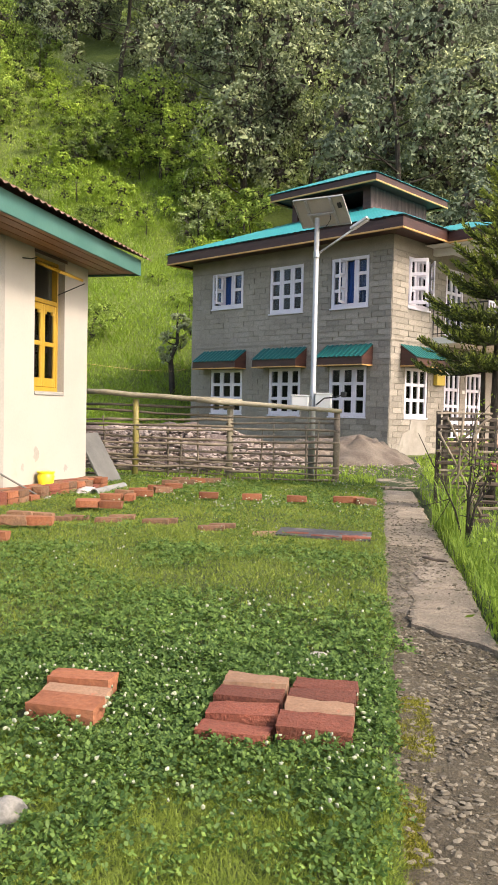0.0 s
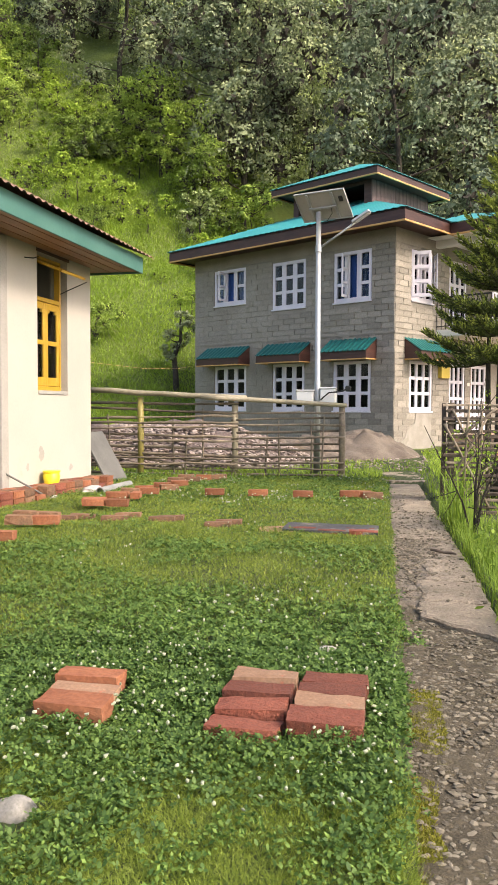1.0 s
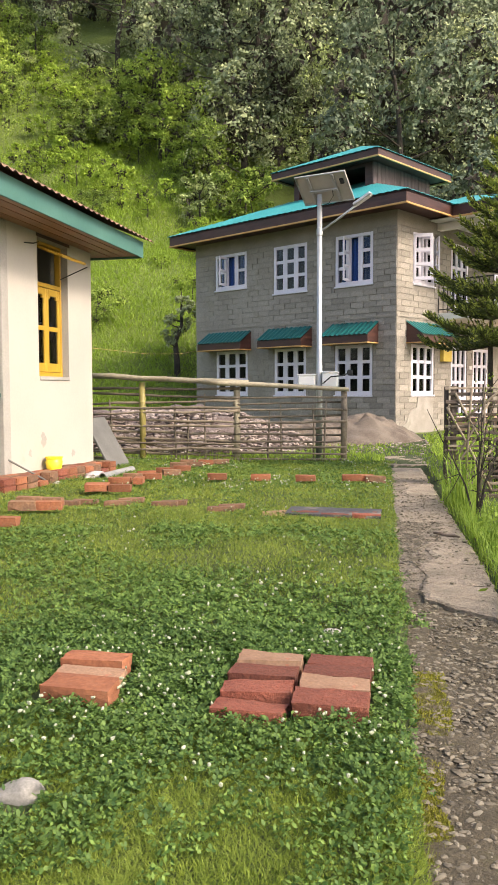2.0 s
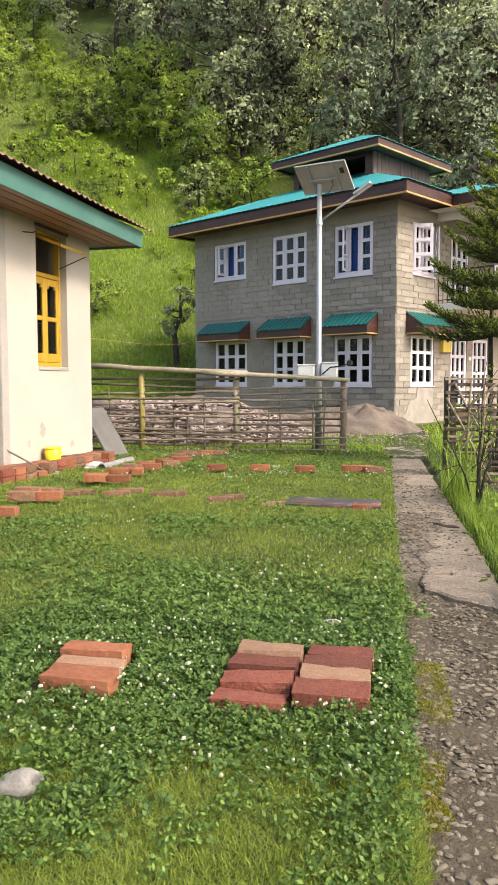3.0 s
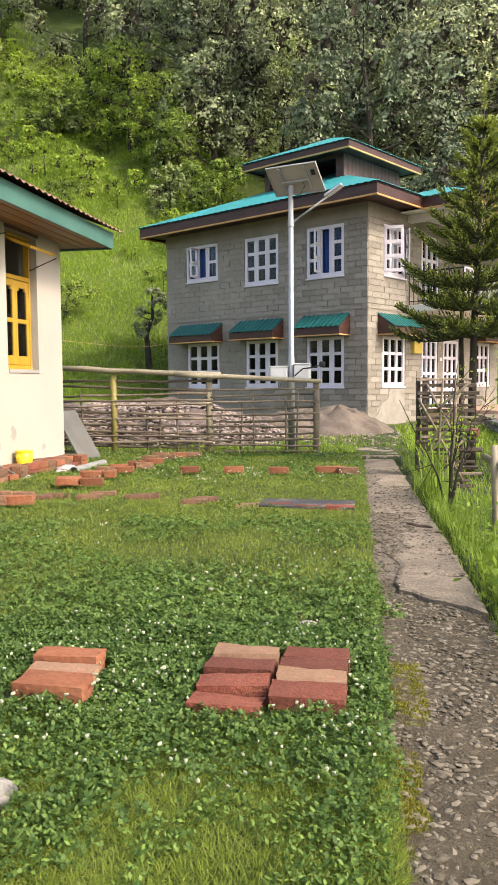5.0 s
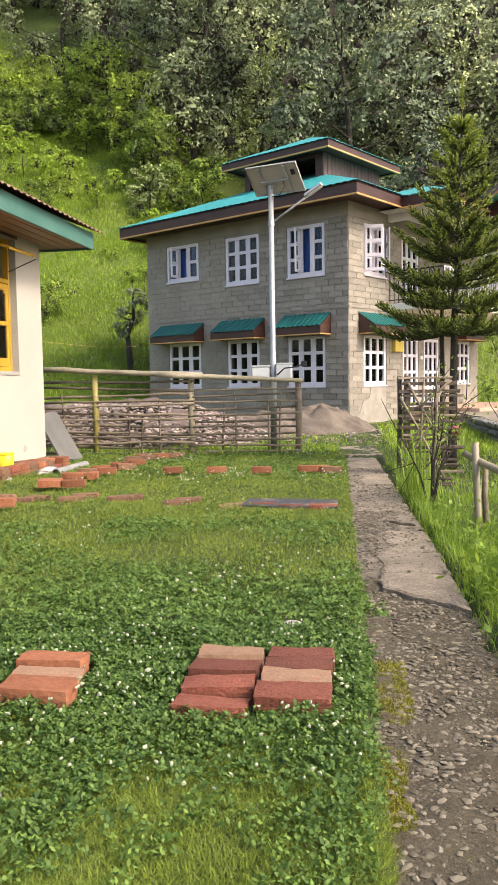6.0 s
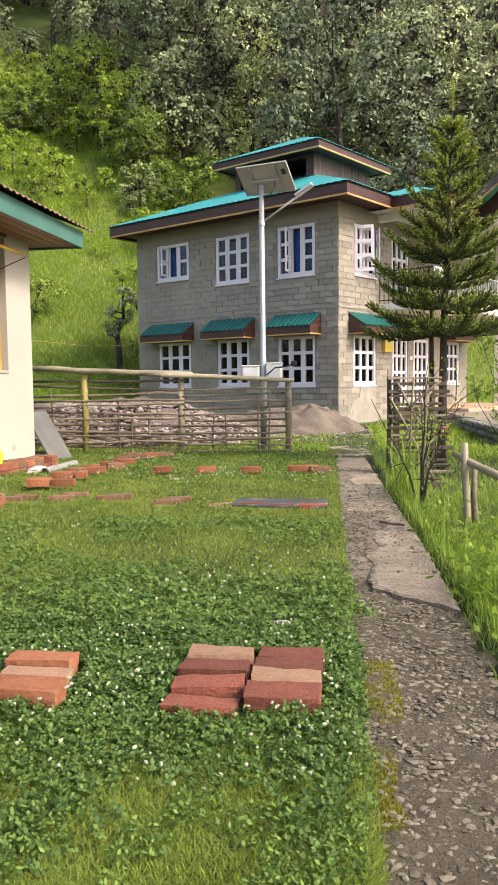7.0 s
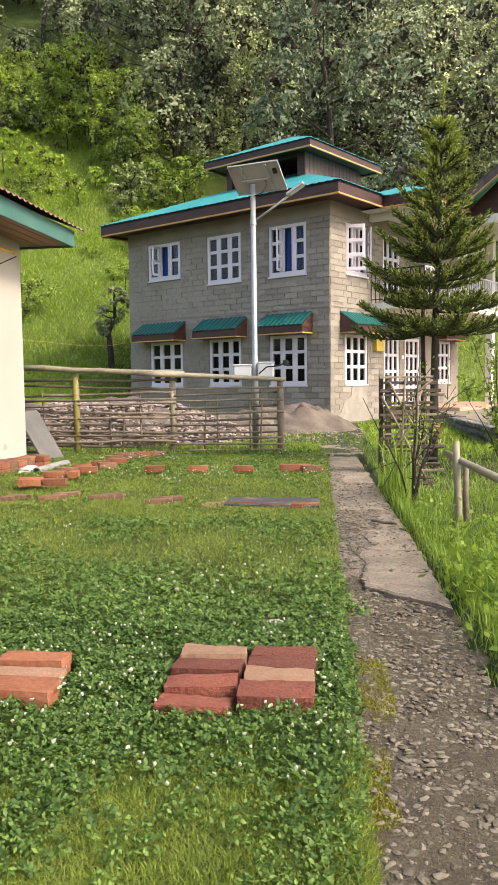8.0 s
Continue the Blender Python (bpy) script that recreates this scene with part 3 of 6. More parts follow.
def lay_blocks(wall, rects, at, keep):
    """The blocks of a wall: the nearest ones as parts, the rest joined."""
    rects = sorted(rects, key=keep)
    rest = bmesh.new()
    for i, (a, b, z, zt) in enumerate(rects):
        m = at((a + b) / 2, (z + zt) / 2, random.uniform(-0.004, 0.007))
        if i < 290:
            ob = new("block", block_mesh(b - a, zt - z, i % 3))
            ob.parent, ob.matrix_basis = wall, m
        else:
            add_box(rest, (-(b - a) / 2 + 0.004, -0.0115, -(zt - z) / 2 + 0.0045), ((b - a) / 2 - 0.004, 0.014, (zt - z) / 2 - 0.0045), 0, 0.003, m)
    if rest.verts:
        tagged(part("blocks", rest, M["block"], wall), kind="stuff")


def window(parent, w, h, m, cols=3, rows=3, side=0.055, stile=0.15, bar=0.085, open_col=None, glass=True, curtain=False, sill=True, swung=False):
    """A painted window: frame, stiles and bars in one mesh, each pane its own. Outside is -y, the foot of the opening at z = 0."""
    bm = bmesh.new()
    add_box(bm, (-w / 2, -0.03, 0), (-w / 2 + side + 0.03, 0.07, h), 0.006)
    add_box(bm, (w / 2 - side - 0.03, -0.03, 0), (w / 2, 0.07, h), 0.006)
    add_box(bm, (-w / 2 + side + 0.031, -0.03, h - side - 0.03), (w / 2 - side - 0.031, 0.07, h), 0.006)
    add_box(bm, (-w / 2 + side + 0.031, -0.03, 0), (w / 2 - side - 0.031, 0.07, side + 0.05), 0.006)
    x0, x1, z0, z1 = -w / 2 + side + 0.03, w / 2 - side - 0.03, side + 0.05, h - side - 0.03
    pw = (x1 - x0 - stile * (cols - 1)) / cols
    ph = (z1 - z0 - bar * (rows - 1)) / rows
    for c in range(1, cols):
        x = x0 + c * pw + (c - 0.5) * stile
        add_box(bm, (x - stile / 2, -0.015, z0 + 0.001), (x + stile / 2, 0.05, z1 - 0.001), 0.005)
        add_box(bm, (x - 0.012, -0.024, z0 + 0.001), (x + 0.012, -0.0155, z1 - 0.001))
    for c in range(cols):
        if c == open_col:
            continue
        for r in range(1, rows):
            z = z0 + r * ph + (r - 0.5) * bar
            xa = x0 + c * (pw + stile)
            add_box(bm, (xa + 0.001, -0.01, z - bar / 2), (xa + pw - 0.001, 0.045, z + bar / 2), 0.004)
    if sill:
        add_box(bm, (-w / 2 - 0.03, -0.07, -0.045), (w / 2 + 0.03, 0.05, -0.002), 0.006)
    win = part("window", bm, M["white_paint"], parent, "white-painted window with small panes")
    win.matrix_basis = m
    pane = bpy.data.meshes.new("pane")
    b2 = box((-pw / 2, 0.0, -ph / 2), (pw / 2, 0.005, ph / 2))
    b2.to_mesh(pane)
    b2.free()
    pane.materials.append(M["glass"])
    for c in range(cols):
        for r in range(rows):
            if c == open_col:
                continue
            p = new("pane", pane)
            p.parent = win
            p.matrix_basis = pose(x0 + pw / 2 + c * (pw + stile), 0.018, z0 + ph / 2 + r * (ph + bar))
    if open_col is not None:
        sw = pw + stile * 0.8
        bm = bmesh.new()
        for a, b in (((0, 0, 0), (0.06, 0.035, z1 - z0)), ((sw - 0.06, 0, 0), (sw, 0.035, z1 - z0))):
            add_box(bm, a, b, 0.004)
        for r in range(rows + 1):
            z = (z1 - z0 - 0.07) * r / rows
            add_box(bm, (0.061, 0, z), (sw - 0.061, 0.035, z + 0.07), 0.004)
        s = part("open_sash", bm, M["white_paint"], win, "open casement sash")
        s.matrix_basis = pose(x0 + open_col * (pw + stile) - stile * 0.35, -0.03, z0, 0, 0, -78)
    if swung:
        for sg in (-1, 1):
            bm = bmesh.new()
            sw = w / 2 - side
            add_box(bm, (0, 0, 0), (0.07, 0.035, z1 - z0 + 0.06), 0.004)
            add_box(bm, (sw - 0.07, 0, 0), (sw, 0.035, z1 - z0 + 0.06), 0.004)
            for r in range(rows + 1):
                z = (z1 - z0 - 0.03) * r / rows
                add_box(bm, (0.071, 0, z), (sw - 0.071, 0.035, z + 0.09), 0.004)
            leaf = part("open_sash", bm, M["white_paint"], win, "open casement sash")
            leaf.matrix_basis = pose(sg * w / 2, -0.04, z0 - 0.03, 0, 0, -62 if sg < 0 else 180 + 40)
    if curtain:
        n = 24
        xs = np.linspace(x0, x1, n * 3)
        me = grid_mesh("curtain", xs, np.array([z0, z1]), lambda a, b: 0.02 * np.sin(a * 60))
        for v in me.vertices:
            v.co = (v.co.x, 0.16 + v.co.z, v.co.y)
        part("curtain", me, M["curtain"], win, "blue curtain")
    return win


for i, (a, b, z0, z1) in enumerate(FRONT_HOLES):
    w = window(HOUSE, b - a - 0.01, z1 - z0 - 0.01, pose((a + b) / 2, 0.03, z0 + 0.005), open_col=1 if i in (0, 2) else None, rows=2 if i == 0 else 3, curtain=i in (0, 2))
for i, (a, b, z0, z1) in enumerate(SIDE_HOLES):
    door = z0 < 1
    window(HOUSE, b - a - 0.01, z1 - z0 - 0.01, pose(-0.03, (a + b) / 2, z0 + 0.005, 0, 0, 90), rows=4 if door else 3, stile=0.10, open_col=1 if i == 0 else None, swung=i == 0, sill=not door)

# beams at lintel height
part("ring_beam", box((-7.502, -0.012, 5.40), (0.012, 0.011, 5.89)), M["mortar"], HOUSE, "plain cast concrete beam")
part("joint_band", box((-7.503, -0.022, 3.075), (0.02, 0.006, 3.125), 0.004, 0.004), M["mortar"], HOUSE, "rough mortar band at floor height")
part("joint_band", box((-0.006, 0.021, 3.075), (0.022, 7.84, 3.125), 0.004, 0.004), M["mortar"], HOUSE)
part("ring_beam", box((-0.011, 0.0125, 5.40), (0.012, 7.84, 5.89)), M["mortar"], HOUSE)


def ribbed_slope(cols, foot, top, rise, rib=0.013):
    """A slope of ribbed sheet: at each column a line from foot(u) to top(u), raised on ribs. Each returns x, y, z."""
    bm = bmesh.new()
    prev = None
    for i, u in enumerate(cols):
        up = rib if i % 4 in (1, 2) else 0.0
        a, b = Vector(foot(u)), Vector(top(u))
        pair = (bm.verts.new(a + Vector((0, 0, up))), bm.verts.new(b + Vector((0, 0, up))), bm.verts.new(a + Vector((0, 0, up - 0.008))))
        if prev:
            bm.faces.new((prev[0], pair[0], pair[1], prev[1]))
            bm.faces.new((prev[2], pair[2], pair[0], prev[0]))
        prev = pair
    return bm


def rib_cols(a, b, pitch=0.22):
    n = max(1, round((b - a) / pitch))
    out = []
    for i in range(n):
        s = a + (b - a) * i / n
        w = (b - a) / n
        out += [s, s + 0.06 * w / 0.22, s + 0.11 * w / 0.22, s + 0.17 * w / 0.22]
    return out + [b]


def hip_roof(x0, x1, y0, y1, z, pitch, material, sides="FRBL", label=""):
    """Hipped roof of ribbed sheets over a rectangle, one part a slope."""
    run = min(x1 - x0, y1 - y0) / 2
    def top_x(u, ya, s):
        k = min(run, u - x0, x1 - u)
        return (u, ya + s * k, z + k * pitch)
    def top_y(v, xa, s):
        k = min(run, v - y0, y1 - v)
        return (xa + s * k, v, z + k * pitch)
    roof = part("roof", box((x0 + 0.05, y0 + 0.05, z - 0.03), (x1 - 0.05, y1 - 0.05, z - 0.012)), M["brown_wood"], HOUSE, label)
    if "F" in sides:
        part("roof_slope", ribbed_slope(rib_cols(x0, x1), lambda u: (u, y0, z), lambda u: top_x(u, y0, 1), 0), material, roof)
    if "B" in sides:
        part("roof_slope", ribbed_slope(rib_cols(x0, x1), lambda u: (u, y1, z), lambda u: top_x(u, y1, -1), 0), material, roof)
    if "L" in sides:
        part("roof_slope", ribbed_slope(rib_cols(y0, y1), lambda v: (x0, v, z), lambda v: top_y(v, x0, 1), 0), material, roof)
    if "R" in sides:
        part("roof_slope", ribbed_slope(rib_cols(y0, y1), lambda v: (x1, v, z), lambda v: top_y(v, x1, -1), 0), material, roof)
    return roof


def eave(x0, x1, y0, y1, z, deep=0.24, sides="FRBL"):
    """Fascia boards with an ochre trim under them, and a boarded soffit."""
    t = 0.03
    runs = {"F": ((x0, y0, z - deep), (x1, y0 + t, z)), "B": ((x0, y1 - t, z - deep), (x1, y1, z)),
            "L": ((x0, y0 + t + 0.001, z - deep), (x0 + t, y1 - t - 0.001, z)), "R": ((x1 - t, y0 + t + 0.001, z - deep), (x1, y1 - t - 0.001, z))}
    for k in sides:
        lo, hi = runs[k]
        part("fascia", box(lo, hi, 0.004), M["brown_wood"], HOUSE, "dark brown fascia board")
        part("eave_trim", box((lo[0] - 0.012, lo[1] - 0.012, lo[2] - 0.045), (hi[0] + 0.012, hi[1] + 0.012, lo[2] - 0.002), 0.004), M["yellow_trim"], HOUSE, "ochre-painted trim")
    part("soffit", box((x0 + t + 0.003, y0 + t + 0.003, z - deep + 0.03), (x1 - t - 0.003, y1 - t - 0.003, z - deep + 0.045)), M["brown_wood"], HOUSE)


PITCH = 0.40
hip_roof(-8.0, 0.78, -0.78, 8.4, 6.02, PITCH, M["teal_roof"], label="teal ribbed-sheet hip roof")
eave(-7.95, 0.72, -0.72, 8.3, 5.98)
hip_roof(-2.0, 2.3, 1.42, 8.6, 5.99, 0.33, M["teal_roof"], "FR", label="teal ribbed-sheet roof over the balcony")
for lo, hi in (((0.73, 1.47, 5.72), (2.24, 1.50, 5.96)), ((2.21, 1.501, 5.72), (2.24, 8.5, 5.96))):
    part("fascia", box(lo, hi, 0.004), M["brown_wood"], HOUSE)
    part("eave_trim", box((lo[0] - 0.002, lo[1] - 0.012, lo[2] - 0.045), (hi[0] + 0.012, hi[1] + 0.012, lo[2] - 0.002), 0.004), M["yellow_trim"], HOUSE)
part("balcony_ceiling", box((0.02, 1.52, 5.70), (2.19, 8.45, 5.72)), M["white_plaster"], HOUSE, "white balcony ceiling")
part("beam", box((0.015, 1.95, 5.50), (1.70, 2.15, 5.695), 0.01), M["white_plaster"], HOUSE, "white-painted beam")
part("beam", box((1.50, 2.16, 5.50), (1.70, 8.0, 5.695), 0.01), M["white_plaster"], HOUSE)

# roof lantern
hip_roof(-5.65, -1.56, 1.45, 5.6, 7.98, 0.42, M["teal_roof"], label="small teal hip roof of the roof lantern")
eave(-5.60, -1.61, 1.50, 5.55, 7.96, 0.17)
LANTERN_HOLES = [(-4.9, -2.4, 7.15, 7.7)]
part("lantern_wall", holed_wall(-5.1, -2.15, 6.6, 7.8, LANTERN_HOLES, lambda u, v, z: (u, 2.0 + v * 0.1, z)), M["brown_wood"], HOUSE, "dark open front of the roof lantern")
for i in range(15):
    y = 2.0 + i * 0.205
    part("plank", box((-2.15, y + 0.003, 6.6), (-2.12 + random.uniform(0, 0.006), y + 0.202, 7.8), 0.003), M["pink_wood"], HOUSE, "raw wooden cladding plank" if i == 0 else "")
part("lantern_wall", box((-5.1, 5.08, 6.6), (-2.15, 5.18, 7.8)), M["brown_wood"], HOUSE)
part("lantern_wall", box((-5.1, 2.11, 6.6), (-5.0, 5.07, 7.8)), M["brown_wood"], HOUSE)


def awning(x0, x1, m, trim=True):
    """Small ribbed-sheet awning on brown boards; outside is -y."""
    aw = part("awning", ribbed_slope(rib_cols(x0, x1, 0.16), lambda u: (u, -0.54, 2.625), lambda u: (u, 0.0, 2.985), 0, 0.02), M["teal_dark"], HOUSE, "dark green ribbed-sheet awning on brown boards")
    aw.matrix_basis = m
    part("front_board", box((x0 + 0.02, -0.50, 2.43), (x1 - 0.02, -0.475, 2.615), 0.004), M["brown_wood"], aw)
    for x in (x0 + 0.02, x1 - 0.045):
        bm = bmesh.new()
        prof = [(-0.474, 2.43), (-0.002, 2.43), (-0.002, 2.965), (-0.474, 2.63)]
        a = [bm.verts.new((x, y, z)) for y, z in prof]
        b = [bm.verts.new((x + 0.025, y, z)) for y, z in prof]
        bm.faces.new(a)
        bm.faces.new(b[::-1])
        for i in range(4):
            bm.faces.new((a[i], a[(i + 1) % 4], b[(i + 1) % 4], b[i]))
        part("side_board", bm, M["brown_wood"], aw)
        part("side_trim", box((x - 0.006, -0.474, 2.395), (x + 0.031, -0.002, 2.428), 0.003), M["yellow_trim"], aw)
    part("front_trim", box((x0 + 0.012, -0.512, 2.395), (x1 - 0.012, -0.478, 2.428), 0.003), M["yellow_trim"], aw, "ochre-painted trim")


for a, b in ((-6.95, -5.08), (-4.42, -2.74), (-2.08, -0.52)):
    awning(a, b, Matrix.Identity(4))
for a, b in ((0.44, 2.36), (5.9, 7.6)):
    awning(a, b, pose(0, 0, 0, 0, 0, 90))

# patch of cement plaster at the foot of the sunny corner
bm = bmesh.new()
ring = [(0.25, -0.28), (2.05, -0.28), (2.02, 0.25), (1.80, 0.42), (1.84, 0.98), (1.05, 1.00), (0.98, 0.72), (0.62, 0.60), (0.50, 0.34), (0.30, 0.22)]
outer = [bm.verts.new((0.030, u, z)) for u, z in ring]
inner = [bm.verts.new((0.004, u - 0.004, z + 0.004)) for u, z in ring]
bm.faces.new(outer)
for k in range(len(ring)):
    bm.faces.new((inner[k], inner[(k + 1) % len(ring)], outer[(k + 1) % len(ring)], outer[k]))
part("plaster_patch", bm, M["plaster_patch"], HOUSE, "pale smeared cement plaster patch")
# balcony and porch
part("balcony_slab", box((0.016, 2.05, 3.10), (1.70, 8.0, 3.28), 0.01), M["white_plaster"], HOUSE, "white-edged balcony slab")
part("column", box((1.42, 6.72, 3.285), (1.64, 6.94, 5.495), 0.015), M["white_plaster"], HOUSE, "square white column")
part("column", box((1.42, 6.72, 0.425), (1.64, 6.94, 3.095), 0.015), M["white_plaster"], HOUSE)
for k, (lo, hi) in enumerate((((0.02, 2.07), (1.62, 2.07)), ((1.64, 2.09), (1.64, 7.95)))):
    vec = Vector((hi[0] - lo[0], hi[1] - lo[1], 0))
    rail_mat = M["black"] if k == 0 else M["white_paint"]
    rail = part("rail", tube([(lo[0], lo[1], 4.16), (hi[0], hi[1], 4.16)], 0.022, 8), rail_mat, HOUSE, "dark steel balcony rail" if k == 0 else "white balcony balustrade")
    part("low_rail", tube([(lo[0], lo[1], 3.38), (hi[0], hi[1], 3.38)], 0.014, 6), rail_mat, rail)
    n = int(vec.length / (0.13 if k == 0 else 0.16))
    for i in range(n + 1):
        p = Vector((lo[0], lo[1], 0)) + vec * i / n
        part("baluster", tube([(p.x, p.y, 3.285), (p.x, p.y, 4.15)], 0.011 if k == 0 else 0.022, 6), rail_mat, rail)
part("porch_plinth", box((0.016, 2.75, -0.1), (2.35, 8.3, 0.40), 0.015), M["porch"], HOUSE, "terracotta-coloured porch plinth")
part("porch_step", box((2.36, 4.2, -0.1), (2.75, 7.4, 0.20), 0.012), M["porch"], HOUSE)
meter = part("meter_box", box((0.013, 2.17, 1.97), (0.14, 2.62, 2.40), 0.012), M["yellow_box"], HOUSE, "yellow electricity meter box")
part("meter_window", box((0.141, 2.34, 2.24), (0.147, 2.44, 2.33), 0.003), M["black"], meter)
part("nameplate", box((0.013, 3.84, 1.78), (0.03, 3.98, 1.88), 0.004), M["white_plaster"], HOUSE, "small white plate")
part("balcony_wall", box((0.016, 6.25, 3.29), (0.02, 6.30, 5.4)), M["white_plaster"], HOUSE)

# gable over the balcony front
GL, GX, GR, GZ0, GZ1, GF, GB = 1.75, 3.25, 4.75, 5.72, 6.72, 3.0, 8.6
for a in (GL, GR):
    part("gable_slope", ribbed_slope(rib_cols(GF, GB), lambda v, a=a: (a, v, GZ0), lambda v: (GX, v, GZ1), 0), M["teal_roof"], HOUSE, "teal ribbed-sheet gable roof")
    bm = bmesh.new()
    prof = [(a, GZ0 - 0.26), (a, GZ0 - 0.02), (GX, GZ1 - 0.02), (GX, GZ1 - 0.26)]
    va = [bm.verts.new((x, GF + 0.05, z)) for x, z in prof]
    vb = [bm.verts.new((x, GF + 0.02, z)) for x, z in prof]
    bm.faces.new(va)
    bm.faces.new(vb[::-1])
    for i in range(4):
        bm.faces.new((va[i], va[(i + 1) % 4], vb[(i + 1) % 4], vb[i]))
    part("bargeboard", bm, M["pink_wood"], HOUSE, "brown bargeboard with ochre edge")
    part("bargeboard_trim", tube([(a, GF + 0.02, GZ0 - 0.285), (GX, GF + 0.02, GZ1 - 0.285)], 0.026, 4), M["yellow_trim"], HOUSE)
bm = bmesh.new()
bm.faces.new([bm.verts.new(p) for p in ((GL + 0.2, GF + 0.6, GZ0 - 0.15), (GR - 0.2, GF + 0.6, GZ0 - 0.15), (GX, GF + 0.6, GZ1 - 0.1))])
part("gable_infill", bm, M["brown_wood"], HOUSE, "dark boarded gable")
part("beam", box((1.75, GF + 0.35, 5.30), (4.7, GF + 0.55, 5.52), 0.01), M["white_plaster"], HOUSE)

# ---- cream house ----
CREAM = thing("cream_house", "single-storey cream-plastered house with teal eaves and a yellow window", "house", m=pose(-4.42, 11.17, 0, 0, 0, -4))
WIN = (-1.62, -0.76, 1.36, 3.17)
part("wall", holed_wall(-2.40, 0.0, -0.3, 3.3, [WIN], lambda u, v, z: (-v * 0.26, u, z)), M["render"], CREAM, "cream-plastered wall with faint stains")
part("wall", box((-7.0, -0.26, -0.3), (-0.262, 0.0, 3.3)), M["render"], CREAM)
part("wall", box((-0.26, -12.0, -0.3), (0.0, -3.4, 3.3)), M["render"], CREAM)
part("wall", box((-7.0, -12.0, -0.3), (-6.75, -0.27, 3.3)), M["render"], CREAM)
part("door_post", box((-0.25, -2.56, 0.0), (0.03, -2.402, 3.2), 0.008), M["grey_render"], CREAM, "bare grey cement pilaster")
part("inner_wall", box((-0.30, -3.39, 0.0), (-0.27, -2.57, 3.28)), M["grey_render"], CREAM)
# dark sheet added behind the window for the room's shade
part("room_shade_sheet", box((-1.6, -3.2, 0.9), (-1.55, -0.3, 3.28)), M["room_shade"], CREAM)
part("ceiling_board", box((-6.7, -11.9, 3.28), (-0.27, -0.28, 3.31)), M["room_shade"], CREAM)
yw = (WIN[0] + WIN[1]) / 2
frame_bm = bmesh.new()
w, h = WIN[1] - WIN[0], WIN[3] - WIN[2]
for lo, hi in (((-w / 2, 0, 0), (-w / 2 + 0.04, 0.09, h)), ((w / 2 - 0.04, 0, 0), (w / 2, 0.09, h)), ((-w / 2 + 0.041, 0, h - 0.05), (w / 2 - 0.041, 0.09, h)),
               ((-w / 2 + 0.041, 0, 0), (w / 2 - 0.041, 0.09, 0.06)), ((-w / 2 + 0.041, 0, 1.20), (w / 2 - 0.041, 0.09, 1.26))):
    add_box(frame_bm, lo, hi, 0.006)
cw = part("window", frame_bm, M["yellow_paint"], CREAM, "yellow-painted window with an open top sash")
cw.matrix_basis = pose(-0.095, yw, WIN[2], 0, 0, 90)
for s in (-1, 1):
    bm = bmesh.new()
    sw = w / 2 - 0.044
    for lo, hi in (((0, 0, 0), (0.06, 0.04, 1.13)), ((sw - 0.06, 0, 0), (sw, 0.04, 1.13)), ((0.061, 0, 0), (sw - 0.061, 0.04, 0.12)),
                   ((0.061, 0, 0.56), (sw - 0.061, 0.04, 0.62)), ((0.061, 0, 1.04), (sw - 0.061, 0.04, 1.13)), ((0.061, 0, 1.0), (0.11, 0.04, 1.039)), ((sw - 0.11, 0, 1.0), (sw - 0.061, 0.04, 1.039))):
        add_box(bm, lo, hi, 0.005)
    sash = part("casement", bm, M["yellow_paint"], cw, "yellow casement")
    sash.matrix_basis = pose(0.002 if s > 0 else -sw - 0.002, 0.01, 0.064)
    for z0, z1 in ((0.12, 0.56), (0.62, 1.04)):
        p = part("pane", box((0.061, 0.018, z0), (sw - 0.061, 0.022, z1)), M["glass"], cw)
        p.matrix_basis = sash.matrix_basis.copy()
bm = bmesh.new()
for lo, hi in (((-w / 2 + 0.075, 0, -0.44), (-w / 2 + 0.13, 0.035, 0)), ((w / 2 - 0.13, 0, -0.44), (w / 2 - 0.075, 0.035, 0)), ((-w / 2 + 0.131, 0, -0.055), (w / 2 - 0.131, 0.035, 0)), ((-w / 2 + 0.131, 0, -0.44), (w / 2 - 0.131, 0.035, -0.385))):
    add_box(bm, lo, hi, 0.005)
top_sash = part("top_sash", bm, M["yellow_paint"], cw, "yellow top-hung sash propped open")
top_sash.matrix_basis = pose(0, -0.01, h - 0.075, -68, 0, 0)
part("stay", tube([(0.36, -0.02, 1.36), (0.38, -0.42, 1.52)], 0.007, 6), M["black"], cw)
part("reveal", box((-0.258, WIN[1] - 0.012, WIN[2] + 0.002), (0.004, WIN[1] - 0.001, WIN[3] - 0.002)), M["grey_render"], CREAM, "bare grey cement reveal")
part("reveal", box((-0.258, WIN[0] + 0.02, WIN[3] - 0.014), (0.004, WIN[1] - 0.013, WIN[3] - 0.003)), M["grey_render"], CREAM)
part("lintel_patch", box((0.001, WIN[0] - 0.02, WIN[3] + 0.001), (0.006, WIN[1] + 0.06, 3.215)), M["brown_wood"], CREAM, "dark wooden lintel board")
part("sill_patch", box((0.001, WIN[0] + 0.01, WIN[2] - 0.05), (0.014, WIN[1] - 0.01, WIN[2] - 0.002), 0.003), M["grey_render"], CREAM)
